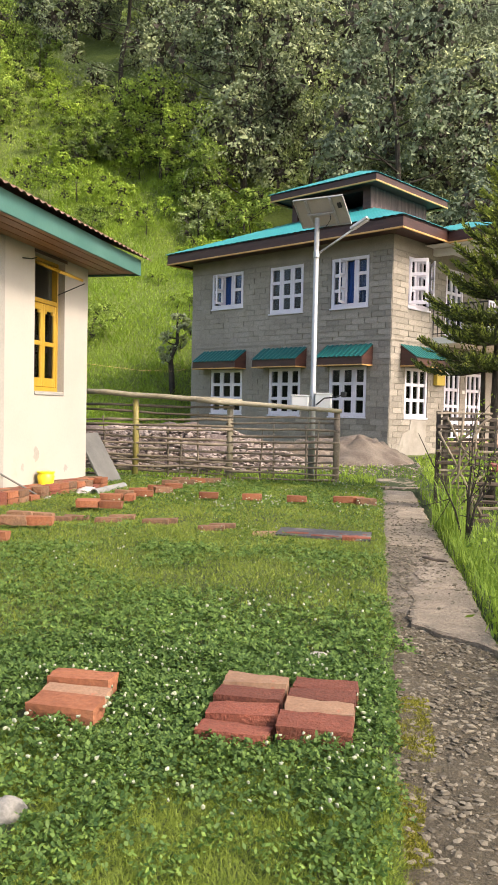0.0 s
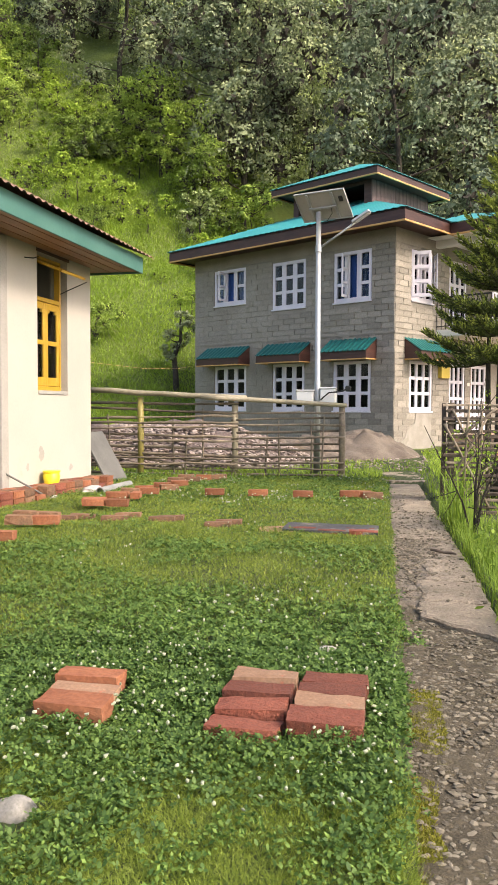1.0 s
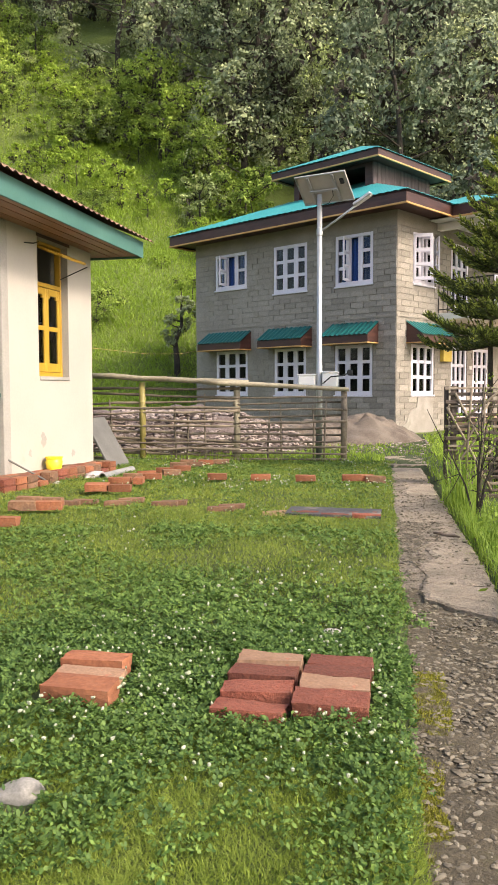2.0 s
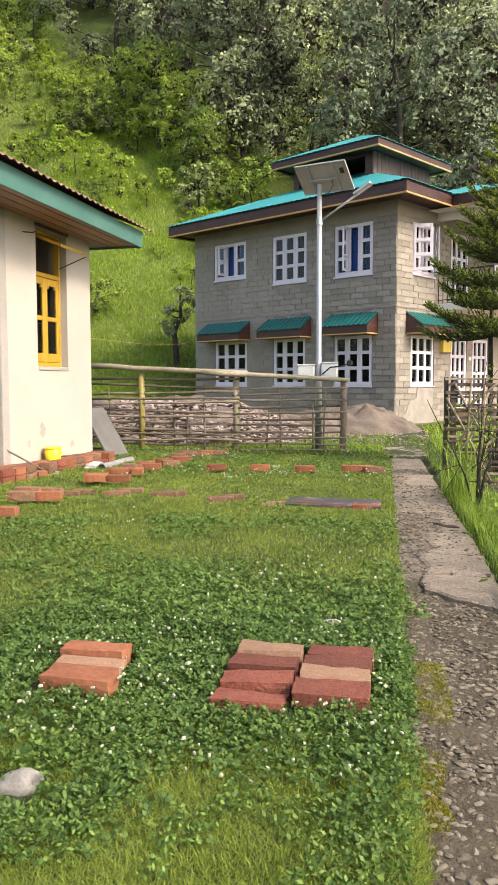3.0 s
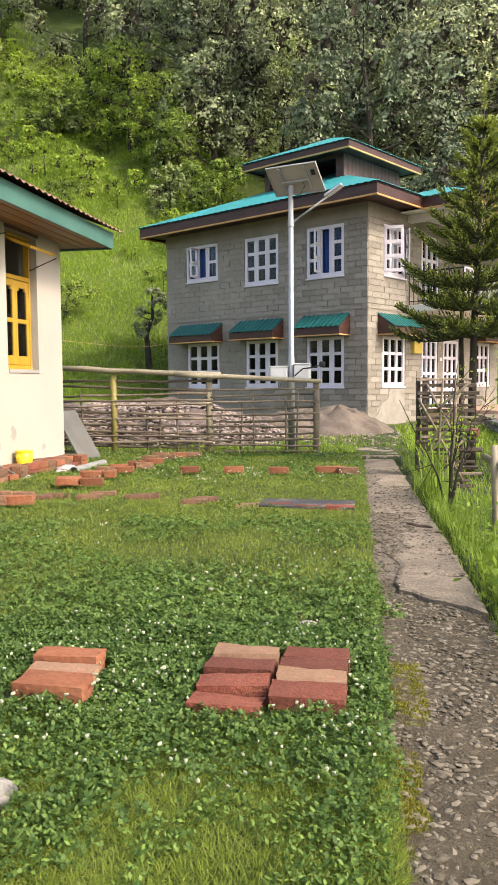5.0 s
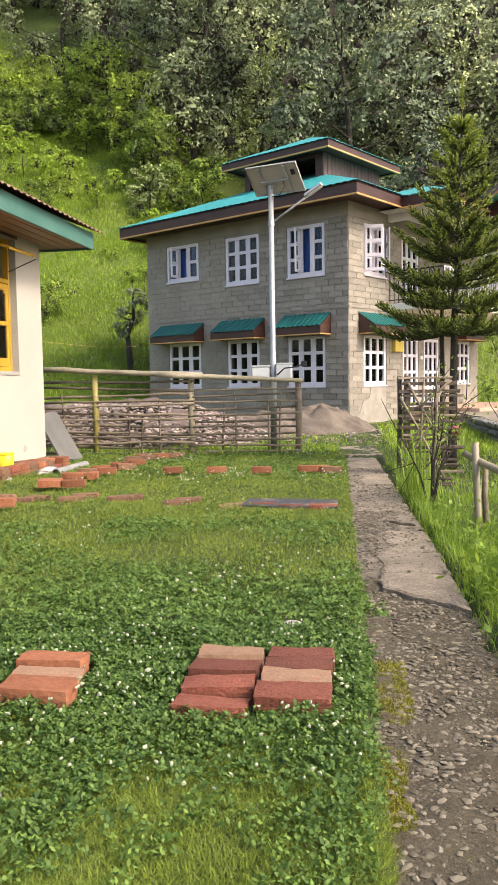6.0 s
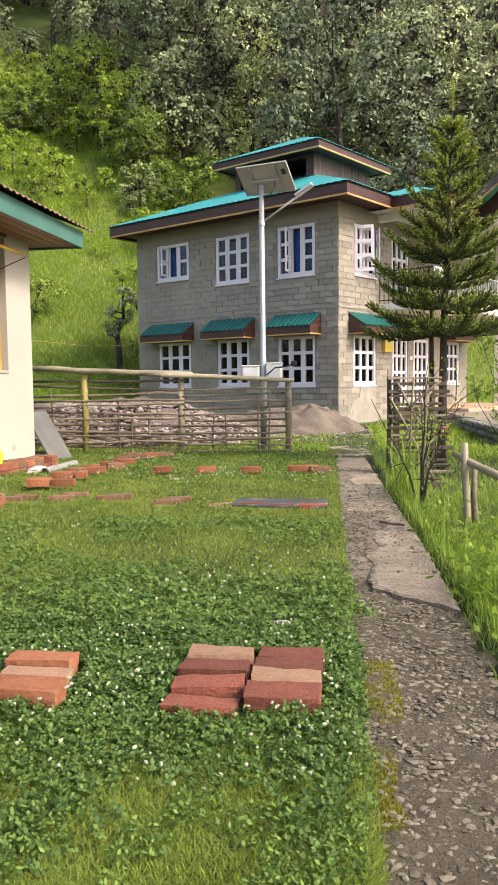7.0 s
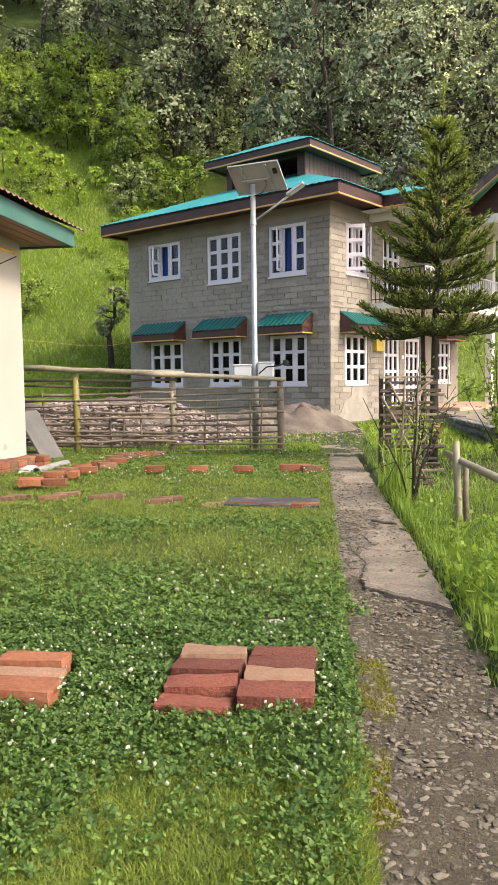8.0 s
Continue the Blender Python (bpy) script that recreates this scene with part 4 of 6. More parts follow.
for y0, z0, y1, z1 in ((-1.62, 0.42, -1.45, 0.62), (-1.95, 0.30, -1.86, 0.42), (-0.75, 0.22, -0.62, 0.34)):
    bm = bmesh.new()
    ring = [bm.verts.new((0.004, (y0 + y1) / 2 + (y1 - y0) * math.cos(a) * random.uniform(0.25, 0.6), (z0 + z1) / 2 + (z1 - z0) * math.sin(a) * random.uniform(0.25, 0.6))) for a in [6.283 * k / 22 for k in range(22)]]
    bm.faces.new(ring)
    part("damp_patch", bm, M["grey_render"], CREAM, "flaked grey patch of plaster")
part("hook", tube([(0.0, -1.95, 3.03), (0.09, -1.87, 3.03), (0.12, -1.80, 3.06)], 0.008, 6), M["black"], CREAM, "iron wall hook")
part("soffit", box((0.003, -12, 3.22), (0.64, 0.42, 3.24)), M["soffit"], CREAM, "brown boarded soffit")
part("soffit", box((-7.0, 0.003, 3.22), (0.002, 0.42, 3.24)), M["soffit"], CREAM)
for i in range(3):
    part("soffit_batten", box((0.16 + i * 0.17, -12, 3.212), (0.164 + i * 0.17, 0.41, 3.2195)), M["soffit"], CREAM)
part("fascia", box((0.641, -12, 3.19), (0.67, 0.45, 3.43), 0.004), M["teal_board"], CREAM, "faded teal fascia board")
part("fascia", box((-7.0, 0.421, 3.19), (0.64, 0.45, 3.43), 0.004), M["teal_board"], CREAM)
ys = rib_cols(-12, 0.62, 0.16)
part("roof", ribbed_slope(ys, lambda v: (0.78, v, 3.445), lambda v: (-3.6, v, 5.2), 0, 0.022), M["old_roof"], CREAM, "old red-brown ribbed roof sheets")
part("roof", ribbed_slope(ys, lambda v: (-7.9, v, 3.445), lambda v: (-3.6, v, 5.2), 0, 0.022), M["old_roof"], CREAM)
bm = bmesh.new()
bm.faces.new([bm.verts.new(p) for p in ((0.6, 0.44, 3.43), (-3.6, 0.44, 5.15), (-7.5, 0.44, 3.43))])
part("gable", bm, M["teal_board"], CREAM)


# ---- yard ----
brick_meshes = []
for i in range(16):
    bm = box((-0.127, -0.059, 0.0), (0.127, 0.059, 0.080), 0.0, 0.005)
    bmesh.ops.subdivide_edges(bm, edges=bm.edges[:], cuts=3, use_grid_fill=True)
    off = Vector((i * 7.3, 1.7, 3.1))
    for v in bm.verts:
        edge = (abs(v.co.x) > 0.115) + (abs(v.co.y) > 0.052) + (v.co.z > 0.068 or v.co.z < 0.012)
        v.co += v.normal * (noise.noise(v.co * 22 + off) * 0.004) - v.normal * (0.0035 if edge >= 2 else 0)
        if edge >= 2:
            v.co += v.normal * noise.noise(v.co * 60 + off) * 0.007
    me = bpy.data.meshes.new("brick")
    bmesh.ops.recalc_face_normals(bm, faces=bm.faces)
    bm.to_mesh(me)
    bm.free()
    me.materials.append(M["weathered_brick"] if i in (10, 11) else M["pale_brick"] if i in (2, 5) else M["brick"] if i < 8 else M["orange_brick"])
    brick_meshes.append(me)


def brick(x, y, z=0.0, turn=0.0, kind=0, rx=0.0, ry=0.0, label="rough red handmade brick lying on the lawn", group="bricks on the lawn"):
    ob = new("brick", brick_meshes[kind % 16])
    ob.matrix_basis = pose(x, y, z + float(ground_z(x, y)), rx, ry, turn)
    return tagged(ob, label, "brick", group=group)


# two small stacks in the clover
NEAR = "rough red brick in a low stack set in clover"
for x, y, z, turn, kind, rx in (
        (-0.525, 2.375, -0.034, -6, 0, -5), (-0.518, 2.510, -0.016, 1, 7, 2), (-0.512, 2.645, -0.010, 0, 4, 0), (-0.508, 2.780, -0.006, -1, 2, -3),
        (-0.248, 2.425, -0.002, -1, 1, 7), (-0.246, 2.555, -0.004, 0, 2, 3), (-0.243, 2.690, -0.008, 1, 3, 0), (-0.240, 2.825, -0.008, -1, 6, 0),
        (-1.145, 2.415, 0.002, -3, 9, 3), (-1.165, 2.555, -0.010, 1, 5, 0), (-1.195, 2.695, 0.004, 1, 8, -2)):
    brick(x + (0.025 if x < -0.8 else 0.004), y - (0.085 if x < -0.8 else 0.055), z, turn, kind, rx, label=NEAR, group="brick stacks in the clover")
# a row at the far end of the lawn
for x, y, t, k in ((-2.21, 9.80, 8, 0), (-1.63, 9.76, 5, 6), (-1.05, 9.76, 2, 1), (-0.47, 9.88, 4, 0), (-0.17, 9.86, 2, 3), (-0.33, 9.97, 0, 4)):
    brick(x, y, 0.032, t, k + 8)
# the middle row
for x, y, t, k in ((-1.60, 7.08, 10, 3), (-1.52, 7.22, 8, 2), (-2.19, 7.22, 10, 5), (-2.13, 7.34, 10, 2), (-2.66, 7.18, 12, 3), (-2.58, 7.36, 12, 2), (-3.20, 7.24, 6, 3), (-3.05, 7.33, 10, 0)):
    brick(x, y, -0.030, t, 10 if k != 0 else 11)
# the row along the house side
for x, y, t, k, z in ((-3.31, 6.46, 12, 3, 0), (-3.09, 6.52, 12, 0, 0), (-3.5, 7.0, 8, 3, -0.02), (-3.32, 7.08, 8, 3, -0.03), (-3.16, 5.78, 6, 0, -0.03),
                      (-3.20, 8.05, 8, 1, 0), (-2.94, 8.07, 7, 0, 0), (-3.24, 8.17, 8, 4, 0), (-3.28, 9.03, 12, 4, -0.01), (-3.06, 9.13, 100, 0, -0.01), (-3.29, 9.16, 10, 0, -0.02),
                      (-3.26, 9.53, 10, 3, -0.01), (-3.03, 9.60, 10, 0, -0.01), (-3.24, 10.05, 20, 6, -0.02), (-3.0, 10.45, 30, 3, -0.02), (-3.2, 10.80, 15, 0, -0.02), (-2.99, 11.0, 15, 4, -0.02),
                      (-3.18, 11.5, 12, 3, -0.02), (-3.0, 11.85, 12, 2, -0.02), (-3.22, 12.3, 10, 2, -0.02), (-2.95, 12.4, 10, 0, -0.02), (-2.7, 12.45, 10, 2, -0.02)):
    brick(x, y, z + 0.040, t, k + 8)
# bricks along the foot of the cream house
for layer in range(2):
    for row in range(3):
        for i in range(12):
            y = 8.1 + i * 0.262 + 0.10 * (row % 2)
            if layer == 1 and (i * 5 + row * 3) % 7 == 0:
                continue
            brick(-4.575 + 0.07 * (y - 9.0) + 0.075 + 0.128 * row, y, -0.012 + 0.083 * layer, 86 + (i * 37 + row * 11) % 9 - 4, (8, 10, 9, 11, 3)[(i + row * 2) % 5], label="brown-red brick in the paved strip along the cream wall", group="brick edging")

# slates over bricks
for lo, hi, m, lab in (((-0.42, -0.15, 0), (0.42, 0.15, 0.022), pose(-0.52, 6.96, 0.032, 4, 0.5, -2), "dark slate slab laid on bricks"),
                       ((-0.16, -0.14, 0), (0.16, 0.14, 0.02), pose(-1.02, 6.92, 0.008, 2, -2, 8), "small brown slate slab on the lawn")):
    bm = box(lo, hi)
    bmesh.ops.subdivide_edges(bm, edges=bm.edges[:], cuts=4, use_grid_fill=True)
    for v in bm.verts:
        v.co += Vector((noise.noise(v.co * 6), noise.noise(v.co * 7 + Vector((3, 1, 2))), noise.noise(v.co * 9) * 0.2)) * 0.022
    ob = part("slate_slab", bm, M["slate"] if "dark" in lab else M["pale_brick"])
    ob.matrix_basis = m
    tagged(ob, lab, "slab")
for x, y, t, k in ((-0.78, 6.97, 3, 3), (-0.50, 6.90, 1, 1), (-0.22, 6.89, 1, 1), (-0.6, 7.05, 0, 3), (-0.25, 7.05, 0, 4)):
    brick(x, y - 0.03, -0.040, t, k, label="red brick under a dark slate slab", group="bricks under the slate")

# loose stones
for i, (x, y, s, lab) in enumerate(((-1.055, 1.705, 0.052, "pale rounded river stone on the lawn"), (-0.84, 3.25, 0.034, "small flat grey stone in the clover"), (-0.30, 3.33, 0.042, "small flat grey stone in the clover"))):
    ob = part("stone", stone_mesh("stone", 61 + i, 0.88 if i == 0 else 0.5, 3, 0.16), M["stone"], smooth=True)
    ob.matrix_basis = pose(x, y, 0.040 if i == 0 else 0.035, 0, 0, 30 * i) @ Matrix.Diagonal((s * 1.25, s, s, 1))
    tagged(ob, lab, "stone")
twig = part("stick", tube(wobbly((0.33, 6.20, 0.012), (0.52, 6.02, 0.015), 5, 0.012), [0.010, 0.014, 0.012, 0.012, 0.006], 7), M["old_wood"])
tagged(twig, "short dark stick lying across the path", "stick")

# fence
fence = thing("bamboo_fence", "weathered bamboo fence with uneven split rails", "fence")
FY = 13.42
for x, top, mat, r in ((-4.34, 1.32, "green_bamboo", 0.058), (-2.62, 1.22, "bamboo", 0.058), (-0.75, 1.16, "slat", 0.055)):
    p = part("post", tube([(x, FY, -0.25), (x + 0.005, FY, top * 0.45), (x + 0.005, FY, top * 0.47), (x, FY, top)], [r, r * 0.97, r * 1.08, r * 0.95], 12), M[mat], fence, "thick bamboo post", smooth=True)
    part("node_ring", tube([(x, FY, top * 0.72), (x, FY, top * 0.72 + 0.02)], r * 1.12, 12), M[mat], p)
part("top_rail", tube(wobbly((-5.35, FY - 0.07, 1.45), (-2.4, FY - 0.08, 1.30), 7, 0.010), [0.05, 0.052, 0.05, 0.048, 0.05, 0.047, 0.045], 10), M["bamboo"], fence, "long pale bamboo top rail", smooth=True)
part("top_rail", tube(wobbly((-3.2, FY - 0.16, 1.32), (-0.66, FY - 0.08, 1.19), 7, 0.012), [0.042, 0.045, 0.045, 0.043, 0.042, 0.04, 0.036], 10), M["bamboo"], fence, smooth=True)
fr = random.Random(12)
for z in (1.22, 1.10, 0.98, 0.88, 0.80, 0.66, 0.56, 0.44, 0.33, 0.25, 0.15, 0.06, -0.03, -0.10):
    tilt = fr.uniform(-0.04, 0.03)
    part("rail", tube(wobbly((-5.3, FY + fr.choice((-0.045, 0.05)), z + tilt), (-2.55, FY + fr.choice((-0.045, 0.05)), z - tilt - 0.03), 7, 0.014, fr), [fr.uniform(0.018, 0.032) for _ in range(7)], 6), M["slat"], fence, smooth=True)
for z in (1.05, 0.95, 0.84, 0.72, 0.62, 0.50, 0.40, 0.28, 0.18, 0.08, -0.02, -0.10):
    tilt = fr.uniform(-0.02, 0.03)
    part("rail", tube(wobbly((-2.68, FY + fr.choice((-0.045, 0.05)), z - tilt), (-0.70, FY + fr.choice((-0.045, 0.05)), z + tilt), 6, 0.010, fr), [fr.uniform(0.016, 0.026) for _ in range(6)], 6), M["slat"], fence, smooth=True)
for x, z1 in ((-4.95, 1.0), (-3.75, 0.95), (-3.2, 1.12), (-2.05, 0.85), (-1.85, 0.95), (-1.28, 0.92), (-1.05, 1.0), (-3.5, 0.7)):
    part("upright", tube(wobbly((x + fr.uniform(-0.04, 0.04), FY, -0.2), (x, FY, z1), 4, 0.012, fr), [0.02, 0.018, 0.017, 0.014], 6), M["slat"], fence, smooth=True)
for i in range(6):
    x = fr.uniform(-5.2, -3.6)
    part("brace", tube(wobbly((x, FY + 0.07, fr.uniform(0.05, 0.35)), (x + fr.uniform(0.6, 1.5), FY + 0.07, fr.uniform(0.05, 0.4)), 5, 0.02, fr), 0.014, 6), M["slat"], fence, smooth=True)

# leaning boards
for m, lo, hi, mat, lab in ((pose(-4.28, 12.0, -0.07, 0, -30, -6), (-0.02, -0.36, 0), (0.02, 0.36, 0.92), "grey_slab", "grey stone board leaning on the house corner"),
                            (pose(-4.42, 12.22, -0.11, 0, -16, -6), (-0.015, -0.14, 0), (0.015, 0.14, 0.55), "slate", "dark narrow board standing behind another")):
    ob = part("stone_board", box(lo, hi, 0.006, 0.006), M[mat])
    ob.matrix_basis = m
    tagged(ob, lab, "board")

# pipes
for a, b, r, lab in (((-4.20, 9.50, -0.012), (-4.16, 10.75, -0.032), 0.052, "grey pipe lying in the grass"), ((-3.85, 10.0, -0.012), (-3.86, 11.3, -0.035), 0.058, "pale grey pipe with an open end")):
    bm = bmesh.new()
    a, b = Vector(a), Vector(b)
    add_tube(bm, [a, b], r, 20, cap=False)
    add_tube(bm, [a, b], r * 0.82, 20, cap=False)
    for p in (a, b):
        d = (b - a).normalized()
        side = d.cross(Vector((0, 0, 1))).normalized()
        up = side.cross(d)
        ring = [[bm.verts.new(p + (side * math.cos(6.2832 * k / 20) + up * math.sin(6.2832 * k / 20)) * q) for k in range(20)] for q in (r, r * 0.82)]
        for k in range(20):
            bm.faces.new((ring[0][k], ring[0][(k + 1) % 20], ring[1][(k + 1) % 20], ring[1][k]))
    tagged(part("pipe", bm, M["pipe"], smooth=False), lab, "pipe")

# clutter by the wall
bucket = part("pot", tube([(0, 0, 0), (0, 0, 0.01), (0, 0, 0.15), (0, 0, 0.16), (0, 0, 0.20)], [0.085, 0.09, 0.115, 0.105, 0.107], 20), M["yellow_plastic"], smooth=True)
bucket.matrix_basis = pose(-4.38, 9.62, 0.082)
tagged(bucket, "small yellow plastic pot on bricks", "pot")
part("rim", tube([(0, 0, 0.195), (0, 0, 0.215)], 0.116, 20), M["yellow_plastic"], bucket)
broom = thing("broom", "long-handled mop with a pale rag head", "broom")
part("handle", tube([(-4.62, 8.65, 0.37), (-4.17, 9.10, -0.01)], 0.012, 8), M["grey_slab"], broom)
bm = bmesh.new()
bmesh.ops.create_icosphere(bm, subdivisions=3, radius=1.0)
for v in bm.verts:
    v.co *= 1 + 0.5 * noise.noise(v.co * 2.5)
    v.co = Vector((v.co.x * 0.05, v.co.y * 0.11, v.co.z * 0.045 + 0.045)) + Vector((-4.12, 9.12, -0.065))
part("mop_head", bm, M["white_cloth"], broom, "pale rag head", smooth=True)
for nm, mat, c, s, lab in (("plastic_sheet", "blue_plastic", (-4.10, 10.55, -0.045), (0.10, 0.32, 0.03), "crumpled blue plastic sheet in the grass"),
                           ("rag", "white_cloth", (-4.02, 10.15, 0.0), (0.09, 0.26, 0.05), "pale crumpled cloth on a pipe"),
                           ("cloth", "green_cloth", (-4.66, 8.62, 1.12), (0.05, 0.14, 0.20), "dark green cloth hanging by the door post")):
    bm = bmesh.new()
    bmesh.ops.create_icosphere(bm, subdivisions=3, radius=1.0)
    for v in bm.verts:
        v.co *= 1 + 0.55 * noise.noise(v.co * 2.2 + Vector(c))
        v.co = Vector((v.co.x * s[0], v.co.y * s[1], v.co.z * s[2])) + Vector(c)
    tagged(part(nm, bm, M[mat], smooth=True), lab, nm.replace("_", " "))

# street lamp
lamp = thing("solar_street_lamp", "galvanised solar street lamp with a tilted panel", "street lamp")
PX, PY = -1.20, 13.72
part("pole", tube([(PX, PY, -0.2), (PX, PY, 1.6), (PX, PY, 1.61), (PX, PY, 4.55)], [0.060, 0.056, 0.050, 0.044], 16), M["metal"], lamp, smooth=True)
part("clamp", tube([(PX, PY, 3.86), (PX, PY, 3.97)], 0.056, 16), M["metal"], lamp)
arm_end = Vector((PX + 0.66, PY - 0.16, 4.33))
part("arm", tube([(PX, PY, 3.91), (PX + 0.32, PY - 0.08, 4.11), arm_end], 0.02, 10), M["metal"], lamp, smooth=True)
bm = box((-0.15, -0.075, -0.028), (0.20, 0.075, 0.028), 0.014)
head = part("lamp_head", bm, M["metal"], lamp, "flat grey lamp head")
head.matrix_basis = Matrix.Translation(arm_end + Vector((0.06, -0.015, 0.06))) @ pose(0, 0, 0, 0, -30, -14)
part("lens", box((-0.10, -0.055, -0.034), (0.17, 0.055, -0.0285)), M["white_paint"], head)
PANEL = pose(PX + 0.08, PY + 0.02, 4.66, 0, 0, -20) @ pose(0, 0, 0, -40, 0, 0)
pw, pl = 0.47, 0.30
panel = part("panel", box((-pw, -pl, 0.0), (pw, pl, 0.012)), M["panel_back"], lamp, "pale panel backing")
panel.matrix_basis = PANEL
part("cells", box((-pw + 0.02, -pl + 0.02, 0.013), (pw - 0.02, pl - 0.02, 0.017)), M["panel_face"], panel)
for lo, hi in (((-pw, -pl, -0.02), (pw, -pl + 0.022, -0.001)), ((-pw, pl - 0.022, -0.02), (pw, pl, -0.001)), ((-pw, -pl + 0.023, -0.02), (-pw + 0.022, pl - 0.023, -0.001)), ((pw - 0.022, -pl + 0.023, -0.02), (pw, pl - 0.023, -0.001))):
    part("panel_frame", box(lo, hi, 0.003), M["metal"], panel, "aluminium panel frame")
for x in (-0.23, 0.23):
    part("strut", box((x - 0.025, -pl + 0.024, -0.045), (x + 0.025, pl - 0.024, -0.021), 0.003), M["metal"], panel)
part("cross_strut", box((-0.26, -0.02, -0.075), (0.26, 0.02, -0.046), 0.003), M["metal"], panel)
part("junction_box", box((0.33, -0.16, -0.03), (0.40, -0.06, -0.001), 0.004), M["black"], panel)
part("cable", tube([(PX + 0.03, PY - 0.04, 4.35), (PX + 0.16, PY - 0.08, 4.38), (PX + 0.24, PY - 0.09, 4.5), (PX + 0.22, PY - 0.06, 4.64)], 0.008, 6), M["black"], lamp, smooth=True)
for x0, x1, z1 in ((-0.36, -0.055, 1.43), (0.06, 0.33, 1.47)):
    b = part("battery_box", box((PX + x0, PY - 0.20, 1.22), (PX + x1, PY + 0.16, z1), 0.02), M["bright_white"], lamp, "white battery box strapped to the pole")
    part("box_lid", box((PX + x0 - 0.01, PY - 0.21, z1 + 0.001), (PX + x1 + 0.01, PY + 0.17, z1 + 0.025), 0.008), M["bright_white"], b)
part("hose", tube([(PX + 0.08, PY - 0.26, 1.28), (PX + 0.22, PY - 0.3, 1.40), (PX + 0.42, PY - 0.3, 1.42), (PX + 0.52, PY - 0.28, 1.46)], 0.012, 8), M["black"], lamp, smooth=True)
part("hose_tap", box((PX + 0.50, PY - 0.31, 1.42), (PX + 0.60, PY - 0.24, 1.52), 0.02), M["black"], lamp)

# gate of old boards beyond the path
gate = thing("old_wooden_gate", "dark weathered slatted wooden gate standing open", "gate")
GY = 10.5
part("gate_post", tube(wobbly((0.84, GY, -0.45), (0.83, GY, 1.22), 4, 0.008), [0.048, 0.046, 0.044, 0.042], 10), M["old_wood"], gate, smooth=True)
part("gate_post", tube(wobbly((0.75, GY + 0.05, -0.35), (0.74, GY + 0.05, 1.20), 4, 0.012), 0.030, 8), M["old_wood"], gate, smooth=True)
part("gate_post", tube(wobbly((1.32, GY - 0.02, -0.45), (1.30, GY - 0.02, 1.1), 4, 0.012), 0.022, 8), M["slat"], gate, smooth=True)
for i in range(18):
    z = 1.19 - i * 0.083 + 0.012 * math.sin(i * 2.7)
    t = 0.018 + 0.006 * (i % 3)
    part("slat", box((0.72 + 0.05 * (i % 2), GY - 0.055 - 0.012 * (i % 3), z - t), (1.42 + 0.05 * (i % 4), GY - 0.038, z + t * 0.6), 0.005, 0.009), M["old_wood"] if i % 3 else M["slat"], gate)
for (xa, za), (xb, zb) in (((0.84, 1.12), (1.25, 0.35)), ((0.86, 0.25), (1.28, 1.02)), ((0.74, 0.95), (1.32, -0.15)), ((0.78, 0.05), (1.18, 0.62)), ((1.05, 1.2), (0.99, 0.1)), ((1.22, 1.18), (1.18, -0.2)), ((0.95, 0.75), (1.40, 1.15)), ((0.80, -0.2), (1.35, 0.42))):
    part("cross_brace", tube(wobbly((xa, GY - 0.085, za), (xb, GY - 0.085, zb), 4, 0.012), 0.017, 6), M["slat"], gate, smooth=True)
part("rag", box((1.40, GY - 0.12, 0.42), (1.52, GY - 0.07, 0.55), 0.02, 0.02), M["red_paint"], gate, "faded red rag")

# rail of pale poles in the lower garden
rail = thing("pole_railing", "railing of pale peeled poles in the lower garden", "railing")
part("post", tube(wobbly((1.22, 7.22, -0.6), (1.17, 7.22, 0.56), 5, 0.008), [0.036, 0.035, 0.034, 0.033, 0.031], 10), M["bamboo"], rail, smooth=True)
part("post", tube(wobbly((1.30, 7.30, -0.5), (1.27, 7.30, 0.34), 4, 0.008), [0.03, 0.03, 0.028, 0.026], 10), M["slat"], rail, smooth=True)
part("post", tube(wobbly((1.62, 6.50, -0.6), (1.60, 6.50, 0.30), 4, 0.008), 0.032, 10), M["bamboo"], rail, smooth=True)
part("rail", tube(wobbly((1.10, 7.38, 0.46), (1.74, 6.35, 0.12), 5, 0.015), [0.03, 0.034, 0.038, 0.04, 0.042], 10), M["bamboo"], rail, smooth=True)

# heaps behind the fence
def heap(name, cx, cy, rx, ry, h, material, label, seed, cut=0.0):
    n = 60
    xs, ys = np.linspace(-1, 1, n), np.linspace(-1, 1, n)
    def zf(a, b):
        r = np.sqrt(a * a + b * b)
        w = np.array([[noise.noise(Vector((p * 2.5 + seed, q * 2.5, 1.0))) + 0.5 * noise.noise(Vector((p * 7 + seed, q * 7, 2.0))) for p, q in zip(ra, rb)] for ra, rb in zip(a, b)])
        return h * np.clip(2.0 * (1 - r), -0.1, 0.9) * (0.95 + 0.4 * w) + 0.16 * w * h
    me = grid_mesh(name, xs, ys, lambda a, b: np.where(np.sqrt(a * a + b * b) > 0.98, -0.3, np.nan_to_num(zf(a, b), nan=-0.3)))
    for v in me.vertices:
        x, y = cx + v.co.x * rx, cy + v.co.y * ry
        v.co = (x, y, v.co.z + float(ground_z(x, y)))
    ob = part(name, me, material)
    return tagged(ob, label, name.replace("_", " "), kind="stuff")


